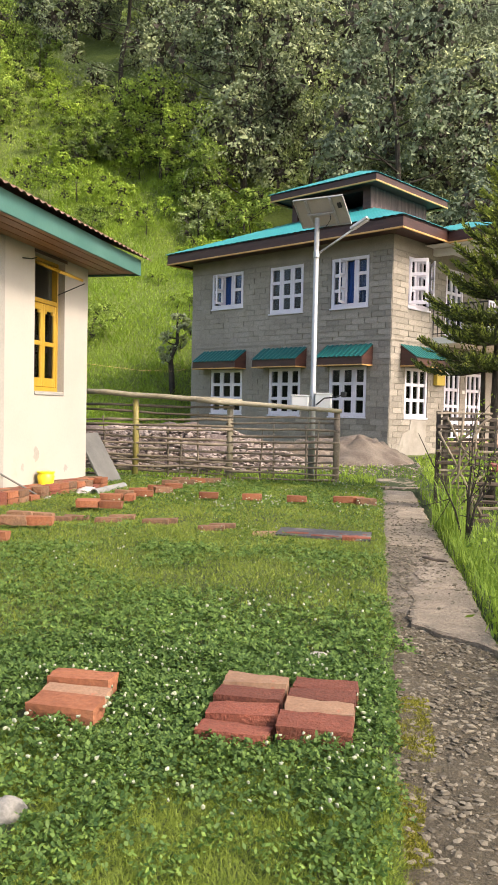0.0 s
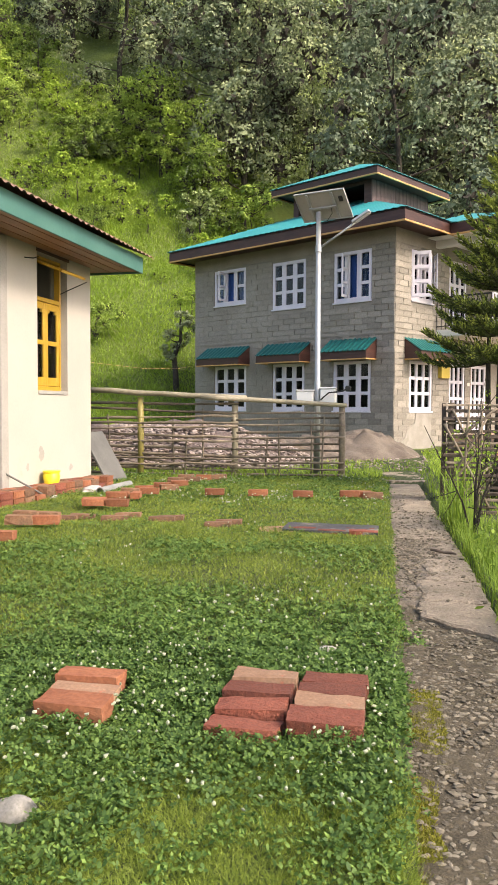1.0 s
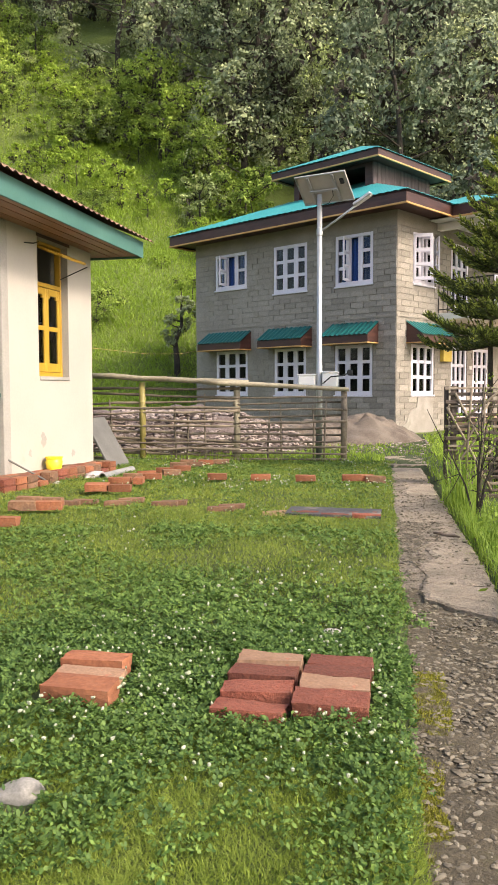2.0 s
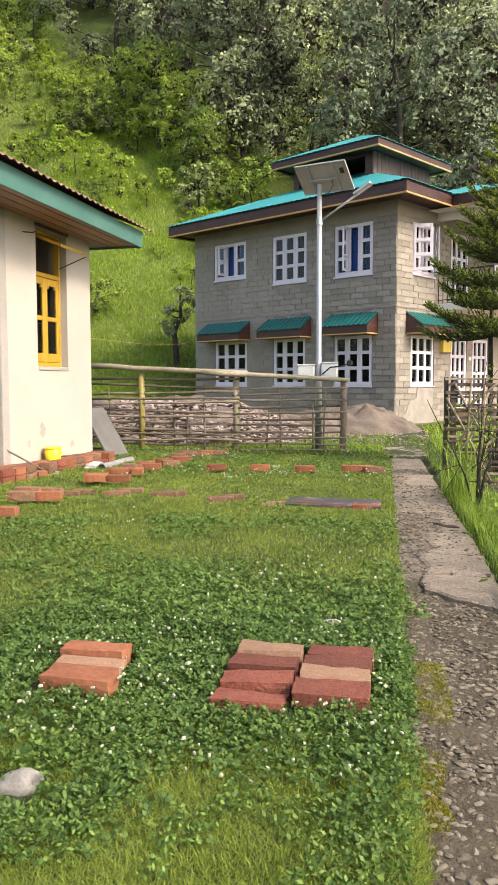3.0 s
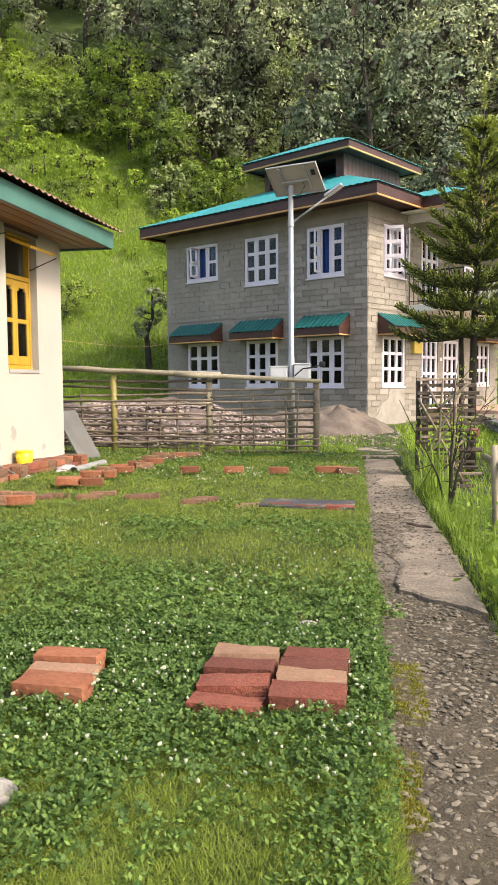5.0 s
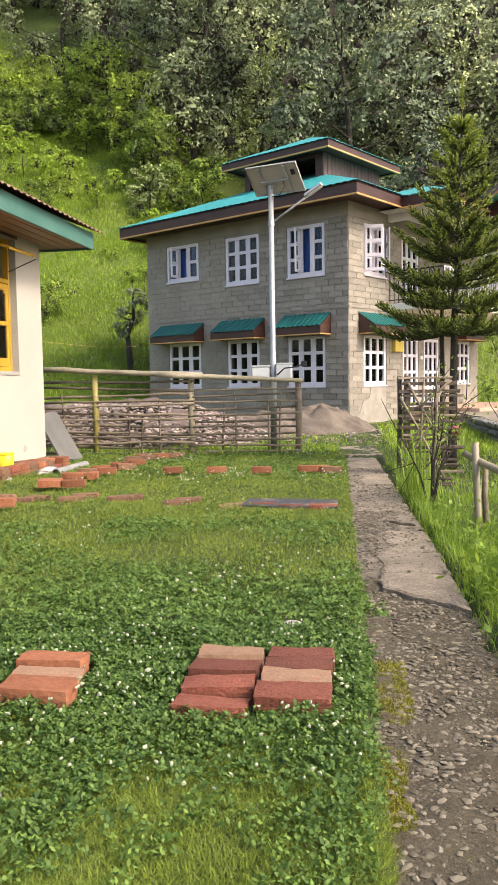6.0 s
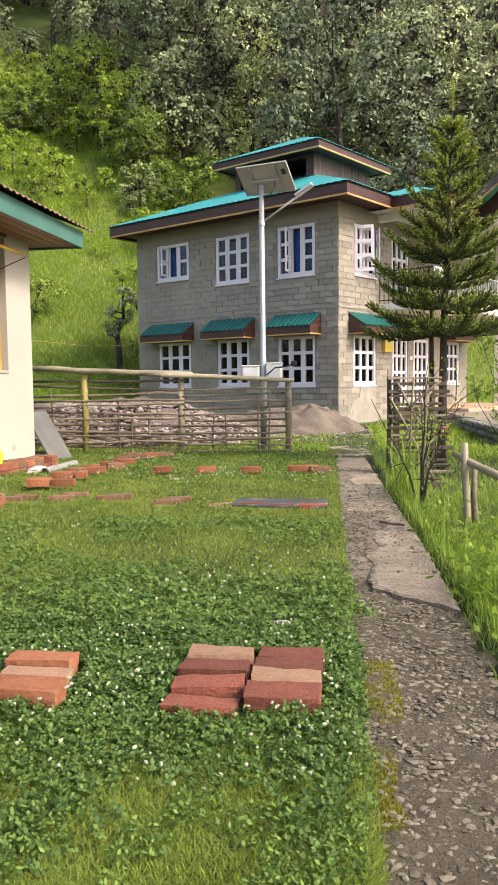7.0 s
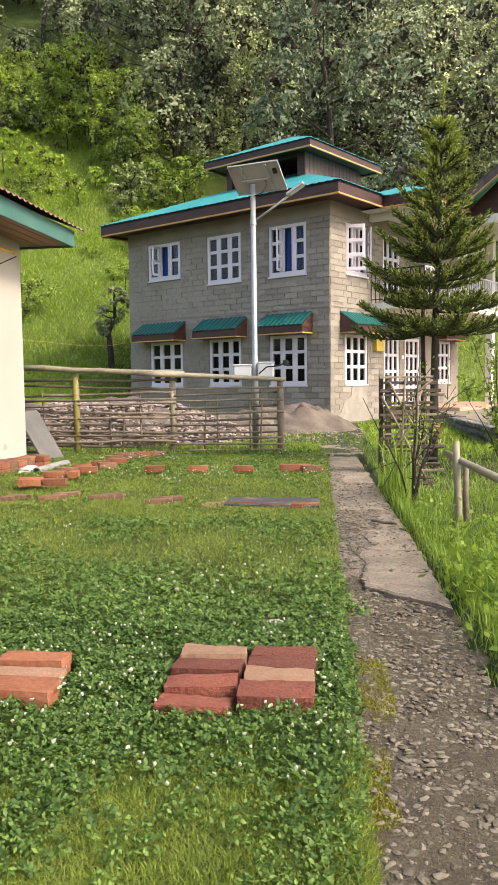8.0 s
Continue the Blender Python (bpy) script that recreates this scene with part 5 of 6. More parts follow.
heap("gravel_heap", -5.2, 16.8, 3.6, 2.2, 0.72, M["gravel"], "long heap of pinkish grey gravel behind the fence", 3.0)
heap("sand_heap", -0.85, 18.7, 1.75, 1.4, 0.55, M["sand"], "heap of damp brown sand against the house", 8.0)
heap("sand_heap", -2.1, 17.8, 1.5, 1.1, 0.42, M["sand"], "low heap of pale brown earth behind the fence", 14.0)
nr = np.random.default_rng(8)
n = 5200
ga, gr = nr.uniform(0, 6.283, n), np.sqrt(nr.uniform(0, 1, n))
hx, hy = -5.2 + np.cos(ga) * gr * 3.7, 16.8 + np.sin(ga) * gr * 2.3
hz = 0.72 * np.clip(2.0 * (1 - gr), 0, 0.9) * 1.0 + ground_z(hx, hy) + 0.05 + 0.05 * np.sin(hx * 4.1) * np.sin(hy * 3.3)
tagged(part("gravel", pebble_soup("gravel", np.stack([hx, hy, hz], 1), nr.uniform(0.02, 0.075, n), nr), M["chips"]), "loose pinkish grey gravel stones", "gravel", kind="stuff")
n = 500
hx, hy = nr.uniform(-2.5, 0.9, n), nr.uniform(15.6, 19.0, n)
tagged(part("gravel", pebble_soup("gravel", np.stack([hx, hy, ground_z(hx, hy) + 0.01], 1), nr.uniform(0.012, 0.05, n), nr), M["chips"]), "scattered stones round the sand heap", "gravel", kind="stuff")

# terrace wall to the right of the house
terrace = thing("terrace", "paved terrace held by a dry stone wall", "terrace", kind="structure")
part("terrace_fill", box((3.14, 14.35, -0.4), (12.0, 24.0, 0.30)), M["yard_dirt"], terrace)
wr = random.Random(5)
wall_stone = [stone_mesh("wall_stone", 90 + i, 0.8, 1, 0.18) for i in range(5)]
for me in wall_stone:
    me.materials.append(M["wall_stone"])
for row in range(5):
    x = 3.06 + 0.05 * (row % 2)
    while x < 5.6:
        w = wr.uniform(0.10, 0.22)
        ob = new("wall_stone", wall_stone[wr.randrange(5)])
        ob.parent = terrace
        ob.matrix_basis = pose(x + w / 2, 14.3, -0.28 + row * 0.15, wr.uniform(-8, 8), wr.uniform(-8, 8), 0) @ Matrix.Diagonal((w * 0.58, 0.12, 0.10, 1))
        x += w

for row in range(4):
    y = 14.4
    while y < 19.0:
        w = wr.uniform(0.12, 0.26)
        ob = new("wall_stone", wall_stone[wr.randrange(5)])
        ob.parent = terrace
        ob.matrix_basis = pose(3.1, y + w / 2, -0.22 + row * 0.15, wr.uniform(-8, 8), wr.uniform(-8, 8), 0) @ Matrix.Diagonal((0.12, w * 0.58, 0.10, 1))
        y += w

# cable strung between the two houses
cable = part("cable", tube([(-4.65, 11.3, 1.84), (-5.2, 16.5, 1.98), (-5.75, 21.5, 2.22), (-6.06, 24.66, 2.46)], 0.0035, 6), M["yellow_trim"])
tagged(cable, "thin yellowish cable strung between the two houses", "cable")


# ---- plants ----
def scatter(r, n, x0, x1, y0, y1):
    return np.stack([r.uniform(x0, x1, n), r.uniform(y0, y1, n)], 1)


def on_ground(xy, lift=0.0):
    return np.concatenate([xy, (ground_z(xy[:, 0], xy[:, 1]) + lift)[:, None]], 1)


def clover_density(x, y):
    """Where the clover grows thick: a broad band round the near stacks, patches on the rest."""
    n = np.array([noise.noise(Vector((a * 1.7, b * 1.1, 4.0))) + 0.5 * noise.noise(Vector((a * 4.5, b * 3.0, 1.0))) for a, b in zip(x, y)])
    d = np.exp(-((y - 3.05) / 1.0) ** 4) * np.exp(-(np.minimum(x + 1.1, 0) / 0.7) ** 2)
    return np.clip(0.10 + d * 1.0 + 0.75 * n * (1 - 0.6 * d) + 0.35 * (y > 9) + 0.06 * (y < 2.0) + 0.10 * (y > 4), 0, 1)


lr = np.random.default_rng(11)
PATH_EDGE = lambda y: np.where(y < 3.6, 0.03 + 0.05 * np.sin(y * 5.0) + 0.03 * np.sin(y * 13.0), 0.08 + 0.06 * np.sin(y * 2.3) + 0.03 * np.sin(y * 7.1))


CLEAR = ((-0.38, 2.56, 0.265, 0.275), (-1.165, 2.48, 0.150, 0.195), (-1.055, 1.69, 0.075, 0.085), (-0.84, 3.25, 0.045, 0.05), (-0.30, 3.33, 0.055, 0.06))


def open_ground(x, y):
    """True where neither a brick stack nor a stone covers the lawn."""
    free = np.ones(len(x), bool)
    for cx, cy, rx, ry in CLEAR:
        free &= ~((np.abs(x - cx) < rx) & (np.abs(y - cy) < ry))
    return free


def wedge(r, n, y0, y1):
    """Points over the part of the lawn that widens away from the gate corner."""
    y = np.sqrt(r.uniform(y0 * y0, y1 * y1, n))
    x0 = np.maximum(-0.60 * y - 0.25, -4.6)
    return np.stack([x0 + (0.2 - x0) * r.uniform(0, 1, n), y], 1)


def lawn_layer(n, x0, x1, y0, y1, height, width, material, name, label, lean=0.5, keep=None):
    xy = scatter(lr, n, x0, x1, y0, y1) if x0 is not None else wedge(lr, n, y0, y1)
    xy = xy[xy[:, 0] < PATH_EDGE(xy[:, 1]) + lr.normal(size=len(xy)) * 0.045]
    xy = xy[open_ground(xy[:, 0], xy[:, 1])]
    if keep is not None:
        xy = xy[lr.uniform(0, 1, len(xy)) < keep(xy[:, 0], xy[:, 1])]
    me = soup(name, grass_faces(lr, on_ground(xy, -0.004), height, width, lean), 3)
    return tagged(part(name, me, material), label, "grass", kind="stuff")


lawn_layer(120000, None, 0, 1.2, 2.3, 0.030, 0.0036, M["blade"], "grass", "short green lawn grass close by", 1.3)
lawn_layer(20000, None, 0, 1.2, 2.4, 0.032, 0.003, M["dry_blade"], "grass", "yellowed blades in the near lawn", 1.4, lambda x, y: np.clip(1.9 - y + 0.6 * np.sin(x * 3.0 + y * 4.0) - 0.7 * (x + 0.5), 0, 0.6))
lawn_layer(60000, None, 0, 2.3, 4.2, 0.028, 0.005, M["blade"], "grass", "short green lawn grass", 0.8, lambda x, y: 1.0 - 0.6 * clover_density(x, y))
lawn_layer(95000, None, 0, 4.2, 7.5, 0.030, 0.0075, M["blade"], "grass", "short green lawn grass", 0.8)
lawn_layer(85000, None, 0, 7.5, 13.8, 0.036, 0.012, M["blade"], "grass", "short far lawn grass", 0.8)
lawn_layer(36000, -4.3, 0.1, -4.0, 1.15, 0.04, 0.010, M["blade"], "grass", "short green lawn grass beside the path", 0.9)
lawn_layer(15000, None, 0, 4.2, 13.0, 0.040, 0.008, M["dry_blade"], "grass", "yellowed blades over the far lawn", 0.9)
lawn_layer(16000, -9.0, 1.2, 13.6, 21.0, 0.09, 0.022, M["meadow"], "grass", "rough grass behind the fence", 0.5,
           lambda x, y: ((x < -0.05) | (x > 0.62) | (y > 15.2)) * ((np.abs(x + 5.0) / 3.3) ** 2 + (np.abs(y - 16.6) / 2.0) ** 2 > 1) * (0.35 + 0.65 * (y < 15.3)))


mx = scatter(lr, 60000, -0.09, 0.17, 1.2, 3.0)
mk = np.array([noise.noise(Vector((a * 5, b * 3.2, 7.0))) for a, b in mx]) - 1.6 * np.abs(mx[:, 0] - 0.03)
mx = mx[mk > -0.04]
tagged(part("moss", soup("moss", grass_faces(lr, np.concatenate([mx, np.full((len(mx), 1), -0.008)], 1), 0.011, 0.006, 0.9), 3), M["moss"]), "yellow-green moss along the path edge", "moss", kind="stuff")


def clover(n, y0, y1, size, name, label, corners=(0, 1, 2, 3, 4)):
    xy = wedge(lr, n, y0, y1)
    xy = xy[xy[:, 0] < PATH_EDGE(xy[:, 1]) + lr.normal(size=len(xy)) * 0.045]
    xy = xy[(lr.uniform(0, 1, len(xy)) < clover_density(xy[:, 0], xy[:, 1])) & open_ground(xy[:, 0], xy[:, 1])]
    c = on_ground(xy)
    swell = np.array([noise.noise(Vector((p * 5.0, q * 5.0, 3.0))) for p, q in xy])
    c[:, 2] += lr.uniform(0.006, 0.042, len(c)) * (1.0 + 0.9 * swell)
    a = lr.uniform(0, 6.283, len(c))
    faces = []
    tilt = lr.normal(size=(len(c), 2)) * 0.42
    s = size * lr.uniform(0.65, 1.25, len(c))
    for k in range(3):
        b = a + k * 2.094
        d = np.stack([np.cos(b), np.sin(b), 0.25 - tilt[:, 0] * np.cos(b) - tilt[:, 1] * np.sin(b)], 1)
        e = np.stack([-np.sin(b), np.cos(b), tilt[:, 0] * np.sin(b) - tilt[:, 1] * np.cos(b)], 1)
        s1 = s[:, None]
        faces.append(np.stack([c, c + d * s1 * 0.55 + e * s1 * 0.48, c + d * s1 * 1.05 + e * s1 * 0.22, c + d * s1 * 1.05 - e * s1 * 0.22, c + d * s1 * 0.55 - e * s1 * 0.48], 1)[:, corners])
    me = soup(name, np.concatenate(faces), len(corners))
    return tagged(part(name, me, M["clover"]), label, "clover", kind="stuff")


clover(46000, 1.4, 3.3, 0.0112, "clover", "thick green clover round the brick stacks")
clover(46000, 3.3, 6.0, 0.0135, "clover", "green clover across the lawn", (0, 1, 2, 4))
clover(30000, 6.0, 13.4, 0.021, "clover", "green clover on the far lawn", (0, 1, 3))
wx = scatter(lr, 9000, -1.1, 0.0, 1.35, 2.3)
wx = wx[np.array([noise.noise(Vector((p * 4.0, q * 4.0, 6.0))) for p, q in wx]) > 0.0]
tagged(part("broad_leaves", soup("broad_leaves", leaf_faces(lr, on_ground(wx, 0.03) + np.array([0, 0, 1.0]) * lr.uniform(-0.015, 0.015, (len(wx), 1)), 0.009, 1.4, 0.0, 1.9), 4), M["clover"]), "low broad-leaved weeds in the lawn", "weeds", kind="stuff")


def flower_heads(n, x0, x1, y0, y1, size, keep):
    xy = scatter(lr, n, x0, x1, y0, y1)
    xy = xy[open_ground(xy[:, 0], xy[:, 1]) & (xy[:, 0] < PATH_EDGE(xy[:, 1]) - 0.02) & (lr.uniform(0, 1, len(xy)) < keep(xy[:, 0], xy[:, 1]))]
    c = on_ground(xy)
    h = lr.uniform(0.05, 0.085, len(c))
    c[:, 2] += h
    me = pebble_soup("clover_flowers", c, size * lr.uniform(0.6, 1.2, len(c)), lr, (0.85, 1.1))
    tagged(part("clover_flowers", me, M["flower"]), "white clover flower heads", "flowers", kind="stuff")
    f = c.copy()
    f[:, 2] -= h
    w = np.array([0.0012, 0, 0])
    tagged(part("flower_stems", soup("flower_stems", np.stack([f - w, f + w, c], 1), 3), M["clover"]), "thin clover flower stems", "stems", kind="stuff")


def near_flowers(x, y):
    n = np.array([noise.noise(Vector((a * 2.6, b * 2.2, 9.0))) for a, b in zip(x, y)])
    return np.clip(np.exp(-((y - 2.45) / 0.7) ** 2) * (0.5 + 1.1 * n), 0, 1)


flower_heads(1000, -1.4, 0.0, 1.75, 3.4, 0.0064, near_flowers)
flower_heads(1200, -2.4, 0.02, 3.4, 7.0, 0.0075, lambda x, y: np.clip(0.02 + 0.5 * np.array([noise.noise(Vector((a * 1.1, b * 0.9, 2.0))) for a, b in zip(x, y)]), 0, 1))
flower_heads(1000, -4.0, 0.02, 8.5, 13.2, 0.011, lambda x, y: np.clip(0.15 + np.array([noise.noise(Vector((a * 0.9, b * 0.8, 5.0))) for a, b in zip(x, y)]), 0, 1))


def long_grass(n, x0, x1, y0, y1, height, width, material, label, lean=0.35, cond=None):
    xy = scatter(lr, n, x0, x1, y0, y1)
    if cond is not None:
        xy = xy[cond(xy[:, 0], xy[:, 1])]
    f = on_ground(xy, -0.02)
    n = len(f)
    ang = lr.uniform(0, 6.283, n)
    h = height * lr.uniform(0.4, 1.3, n)
    w = (width * lr.uniform(0.6, 1.3, n))[:, None]
    side = np.stack([np.cos(ang), np.sin(ang), np.zeros(n)], 1) * w / 2
    out = np.stack([-np.sin(ang), np.cos(ang), np.zeros(n)], 1) * (lean * lr.uniform(0.2, 1.8, n) * h)[:, None]
    mid = f + out * 0.35 + np.array([0, 0, 1.0]) * (h * 0.62)[:, None]
    tip = f + out * 1.1 + np.array([0, 0, 1.0]) * (h * 0.92)[:, None]
    faces = np.stack([f - side, f + side, mid + side * 0.8, tip, mid - side * 0.8], 1)
    return tagged(part("long_grass", bent_soup("long_grass", faces), material), label, "grass", kind="stuff")


long_grass(18000, 0.64, 3.2, 2.4, 9.5, 0.125, 0.0055, M["weed"], "long green grass in the lower garden", 0.6)
long_grass(5200, 1.0, 5.5, 8.5, 14.2, 0.13, 0.011, M["meadow"], "green grass before the terrace", 0.6)
long_grass(130, 0.64, 0.86, 7.6, 8.7, 0.62, 0.013, M["weed"], "clump of tall grass blades beside the path", 0.28)
long_grass(2600, 0.57, 0.78, 2.3, 9.0, 0.125, 0.006, M["weed"], "grass crowding the path edge", 0.6)
long_grass(500, 0.60, 0.95, 5.0, 9.4, 0.24, 0.008, M["weed"], "rank grass beside the path", 0.5)
long_grass(260, 0.62, 1.0, 8.6, 13.0, 0.20, 0.012, M["weed"], "rank grass beside the path", 0.4)
long_grass(300, 0.75, 1.5, 3.6, 5.6, 0.32, 0.008, M["weed"], "tall blades of grass below the path", 0.5)
long_grass(2600, -1.6, 1.7, 13.3, 17.2, 0.09, 0.014, M["weed"], "low weeds at the end of the path", 0.6, lambda x, y: (x < 0.0 + 0.10 * np.sin(y * 3)) | (x > 0.58 + 0.08 * np.sin(y * 2.3)) | (y > 15.1))
long_grass(5000, 0.9, 3.2, 13.0, 20.0, 0.13, 0.016, M["meadow"], "rough grass between the gate and the terrace", 0.6)
long_grass(900, -4.3, -0.6, 13.2, 13.7, 0.14, 0.012, M["meadow"], "uncut grass along the fence", 0.5)


def broad_plant(x, y, n, size, height, seed):
    r = np.random.default_rng(seed)
    z = float(ground_z(x, y))
    c = np.stack([x + r.normal(size=n) * 0.10, y + r.normal(size=n) * 0.12, z + r.uniform(0.25, 1.0, n) * height], 1)
    plant = thing("broadleaf_weed", "yellow-green broadleaf weed below the path edge", "plant", group="weeds below the path")
    part("leaves", soup("leaves", leaf_faces(r, c, size, 1.1, 0.25, 1.5), 4), M["weed"], plant)
    for k in range(5):
        part("stem", tube([(x, y, z - 0.05), (x + r.normal() * 0.04, y + r.normal() * 0.04, z + height * 0.5), (x + r.normal() * 0.09, y + r.normal() * 0.1, z + height * 0.9)], [0.006, 0.005, 0.003], 5), M["weed"], plant)


for i, (x, y, n, s, h) in enumerate(((0.74, 3.75, 60, 0.055, 0.36), (0.78, 4.0, 60, 0.06, 0.40), (0.90, 3.9, 50, 0.055, 0.36), (0.78, 3.4, 50, 0.05, 0.34), (0.88, 3.55, 60, 0.05, 0.36), (0.76, 3.05, 40, 0.045, 0.32), (0.85, 2.8, 50, 0.045, 0.34), (0.9, 4.6, 40, 0.05, 0.34), (0.78, 4.35, 40, 0.04, 0.32),
                                     (1.15, 4.7, 50, 0.05, 0.4), (0.82, 5.3, 50, 0.05, 0.34), (0.72, 5.8, 40, 0.045, 0.33), (1.05, 5.6, 50, 0.05, 0.35), (1.3, 5.9, 50, 0.05, 0.36))):
    broad_plant(x, y, int(n * 1.8), s * 0.62, h * 0.85, 100 + i)


# fir
def fir(x, y, height, seed):
    r = np.random.default_rng(seed)
    z0 = float(ground_z(x, y))
    tree = thing("fir_tree", "young dark green fir with pale fresh tips", "tree")
    part("trunk", tube([(x, y, z0 - 0.1), (x + 0.01, y, z0 + 1.0), (x + 0.03, y, z0 + 2.4), (x + 0.09, y, z0 + height * 0.75), (x + 0.13, y, z0 + height)], [0.075, 0.062, 0.048, 0.026, 0.008], 10), M["bark"], tree, smooth=True)
    part("trunk", tube([(x - 0.10, y + 0.1, z0 - 0.1), (x - 0.13, y + 0.1, z0 + 1.0), (x - 0.15, y + 0.1, z0 + 2.2), (x - 0.12, y + 0.05, z0 + 3.0)], [0.05, 0.042, 0.034, 0.015], 8), M["bark"], tree, "slimmer second trunk", smooth=True)
    limbs = bmesh.new()
    quads, tips = [], []
    whorls = 10
    for w in range(whorls):
        k = w / (whorls - 1)
        z = z0 + 2.10 + (height - 2.42) * k ** 0.95
        length = 1.22 * (1 - k) ** 0.75 + 0.03
        cx = x + 0.02 + 0.11 * k
        count = 9 if k < 0.5 else 6
        for b in range(count):
            ang = 6.283 * (b + r.uniform(-0.25, 0.25)) / count + w * 0.9
            ln = length * r.uniform(0.72, 1.05)
            d = np.array([math.cos(ang), math.sin(ang), 0.0])
            base = np.array([cx, y, z + r.uniform(-0.09, 0.09)])
            rise = 0.02 + 0.60 * k + r.uniform(-0.12, 0.12)
            line = [base + d * ln * q + np.array([0, 0, 1.0]) * ln * (rise * q - 0.25 * q * (1 - q) * (1 - k) + 0.12 * q ** 3) for q in np.linspace(0, 1, 6)]
            add_tube(limbs, [tuple(p) for p in line], [0.018, 0.015, 0.012, 0.009, 0.007, 0.005], 5, cap=False)
            line = np.array(line)
            sidev = np.array([-d[1], d[0], 0.0])
            steps = max(6, int(ln / 0.062))
            for q in np.linspace(0.12, 1.0, steps):
                p = np.array([np.interp(q, np.linspace(0, 1, 6), line[:, c]) for c in range(3)])
                for sg in (-1, 1, 0) if q < 0.97 else (0, 0):
                    tl = (0.36 * (1 - q) + 0.15) * r.uniform(0.6, 1.15) * (0.55 + 0.5 * (1 - k)) * (0.7 if sg == 0 else 1.0)
                    td = d * r.uniform(0.7, 1.0) + sidev * sg * r.uniform(0.5, 0.9) + np.array([0, 0, r.uniform(-0.1, 0.55) + (0.45 if sg == 0 else 0.0)])
                    td /= np.linalg.norm(td)
                    m = 28
                    run = np.arange(m)[:, None] / m
                    c0 = p + td * tl * run + np.array([0, 0, 1.0]) * (0.30 * tl * run ** 2)
                    nd = td * 0.9 + np.array([0, 0, 0.35]) * run + rand_dirs(r, m, 0.25) * 0.62
                    nd /= np.linalg.norm(nd, axis=1, keepdims=True)
                    wv = np.cross(nd, rand_dirs(r, m))
                    wv = wv / np.linalg.norm(wv, axis=1, keepdims=True) * 0.0112
                    tri = np.stack([c0 - wv, c0 + wv, c0 + nd * (0.052 * r.uniform(0.7, 1.2, (m, 1)))], 1)
                    fresh = (np.arange(m) > (12 if q > 0.75 else 19) - 9 * k) & (r.uniform(0, 1, m) < 0.45 + 0.5 * k)
                    quads.append(tri[~fresh])
                    tips.append(tri[fresh])
    # the leading shoot
    m = 160
    c0 = np.array([x + 0.13, y, z0 + height - 0.05]) + np.array([0, 0, 0.42]) * r.uniform(0, 1, (m, 1))
    nd = rand_dirs(r, m, 1.6)
    wv = np.cross(nd, rand_dirs(r, m))
    wv = wv / np.linalg.norm(wv, axis=1, keepdims=True) * 0.0075
    tips.append(np.stack([c0 - wv, c0 + wv, c0 + nd * 0.06], 1))
    quads, tips = np.concatenate(quads), np.concatenate(tips)
    part("branchwork", limbs, M["bark"], tree)
    part("needles", soup("needles", quads, 3), M["needles"], tree)
    part("fresh_growth", soup("fresh_growth", tips, 3), M["needle_tips"], tree, "pale green fresh shoots")


fir(1.64, 12.0, 5.35, 5)


# thorny shrub at the path edge
def shrub(x, y, stems, height, spread, leaves, size, material, name, label, seed, category="shrub", z=None):
    r = np.random.default_rng(seed)
    z = float(ground_z(x, y)) if z is None else z
    ob = thing(name, label, category)
    bm = bmesh.new()
    cs = []
    for k in range(stems):
        a = r.uniform(0, 6.283)
        d = np.array([math.cos(a), math.sin(a), 0]) * spread * r.uniform(0.3, 1)
        h = height * r.uniform(0.6, 1.05)
        pts = [np.array([x, y, z - 0.05]) + d * s ** 1.5 + np.array([0, 0, h * s]) + r.normal(size=3) * 0.03 * s for s in np.linspace(0, 1, 6)]
        add_tube(bm, [tuple(p) for p in pts], [0.014, 0.012, 0.009, 0.007, 0.005, 0.003], 5)
        pts = np.array(pts)
        for q in range(4):
            s = r.uniform(0.35, 0.95)
            p = np.array([np.interp(s, np.linspace(0, 1, 6), pts[:, c]) for c in range(3)])
            e = p + r.normal(size=3) * 0.16 + np.array([0, 0, 0.12])
            add_tube(bm, [tuple(p), tuple((p + e) / 2 + r.normal(size=3) * 0.02), tuple(e)], [0.005, 0.004, 0.002], 4)
            m = max(1, leaves // (stems * 4))
            cs.append(p + (e - p) * r.uniform(0, 1.1, (m, 1)) + r.normal(size=(m, 3)) * 0.045)
    part("stemwork", bm, M["bark"], ob)
    part("leaves", soup("leaves", leaf_faces(r, np.concatenate(cs), size, 0.5, 0.2), 4), material, ob)


shrub(0.80, 7.45, 7, 1.35, 0.50, 420, 0.020, M["weed"], "thorny_shrub", "bare thorny shrub with few small leaves by the path", 31)
shrub(2.55, 11.4, 9, 2.1, 0.7, 1500, 0.042, M["bush"], "rose_bush", "tall leafy rose bush in the garden", 33)
shrub(3.3, 12.5, 9, 2.0, 0.8, 1400, 0.045, M["bush"], "rose_bush", "tall leafy rose bush in the garden", 36)


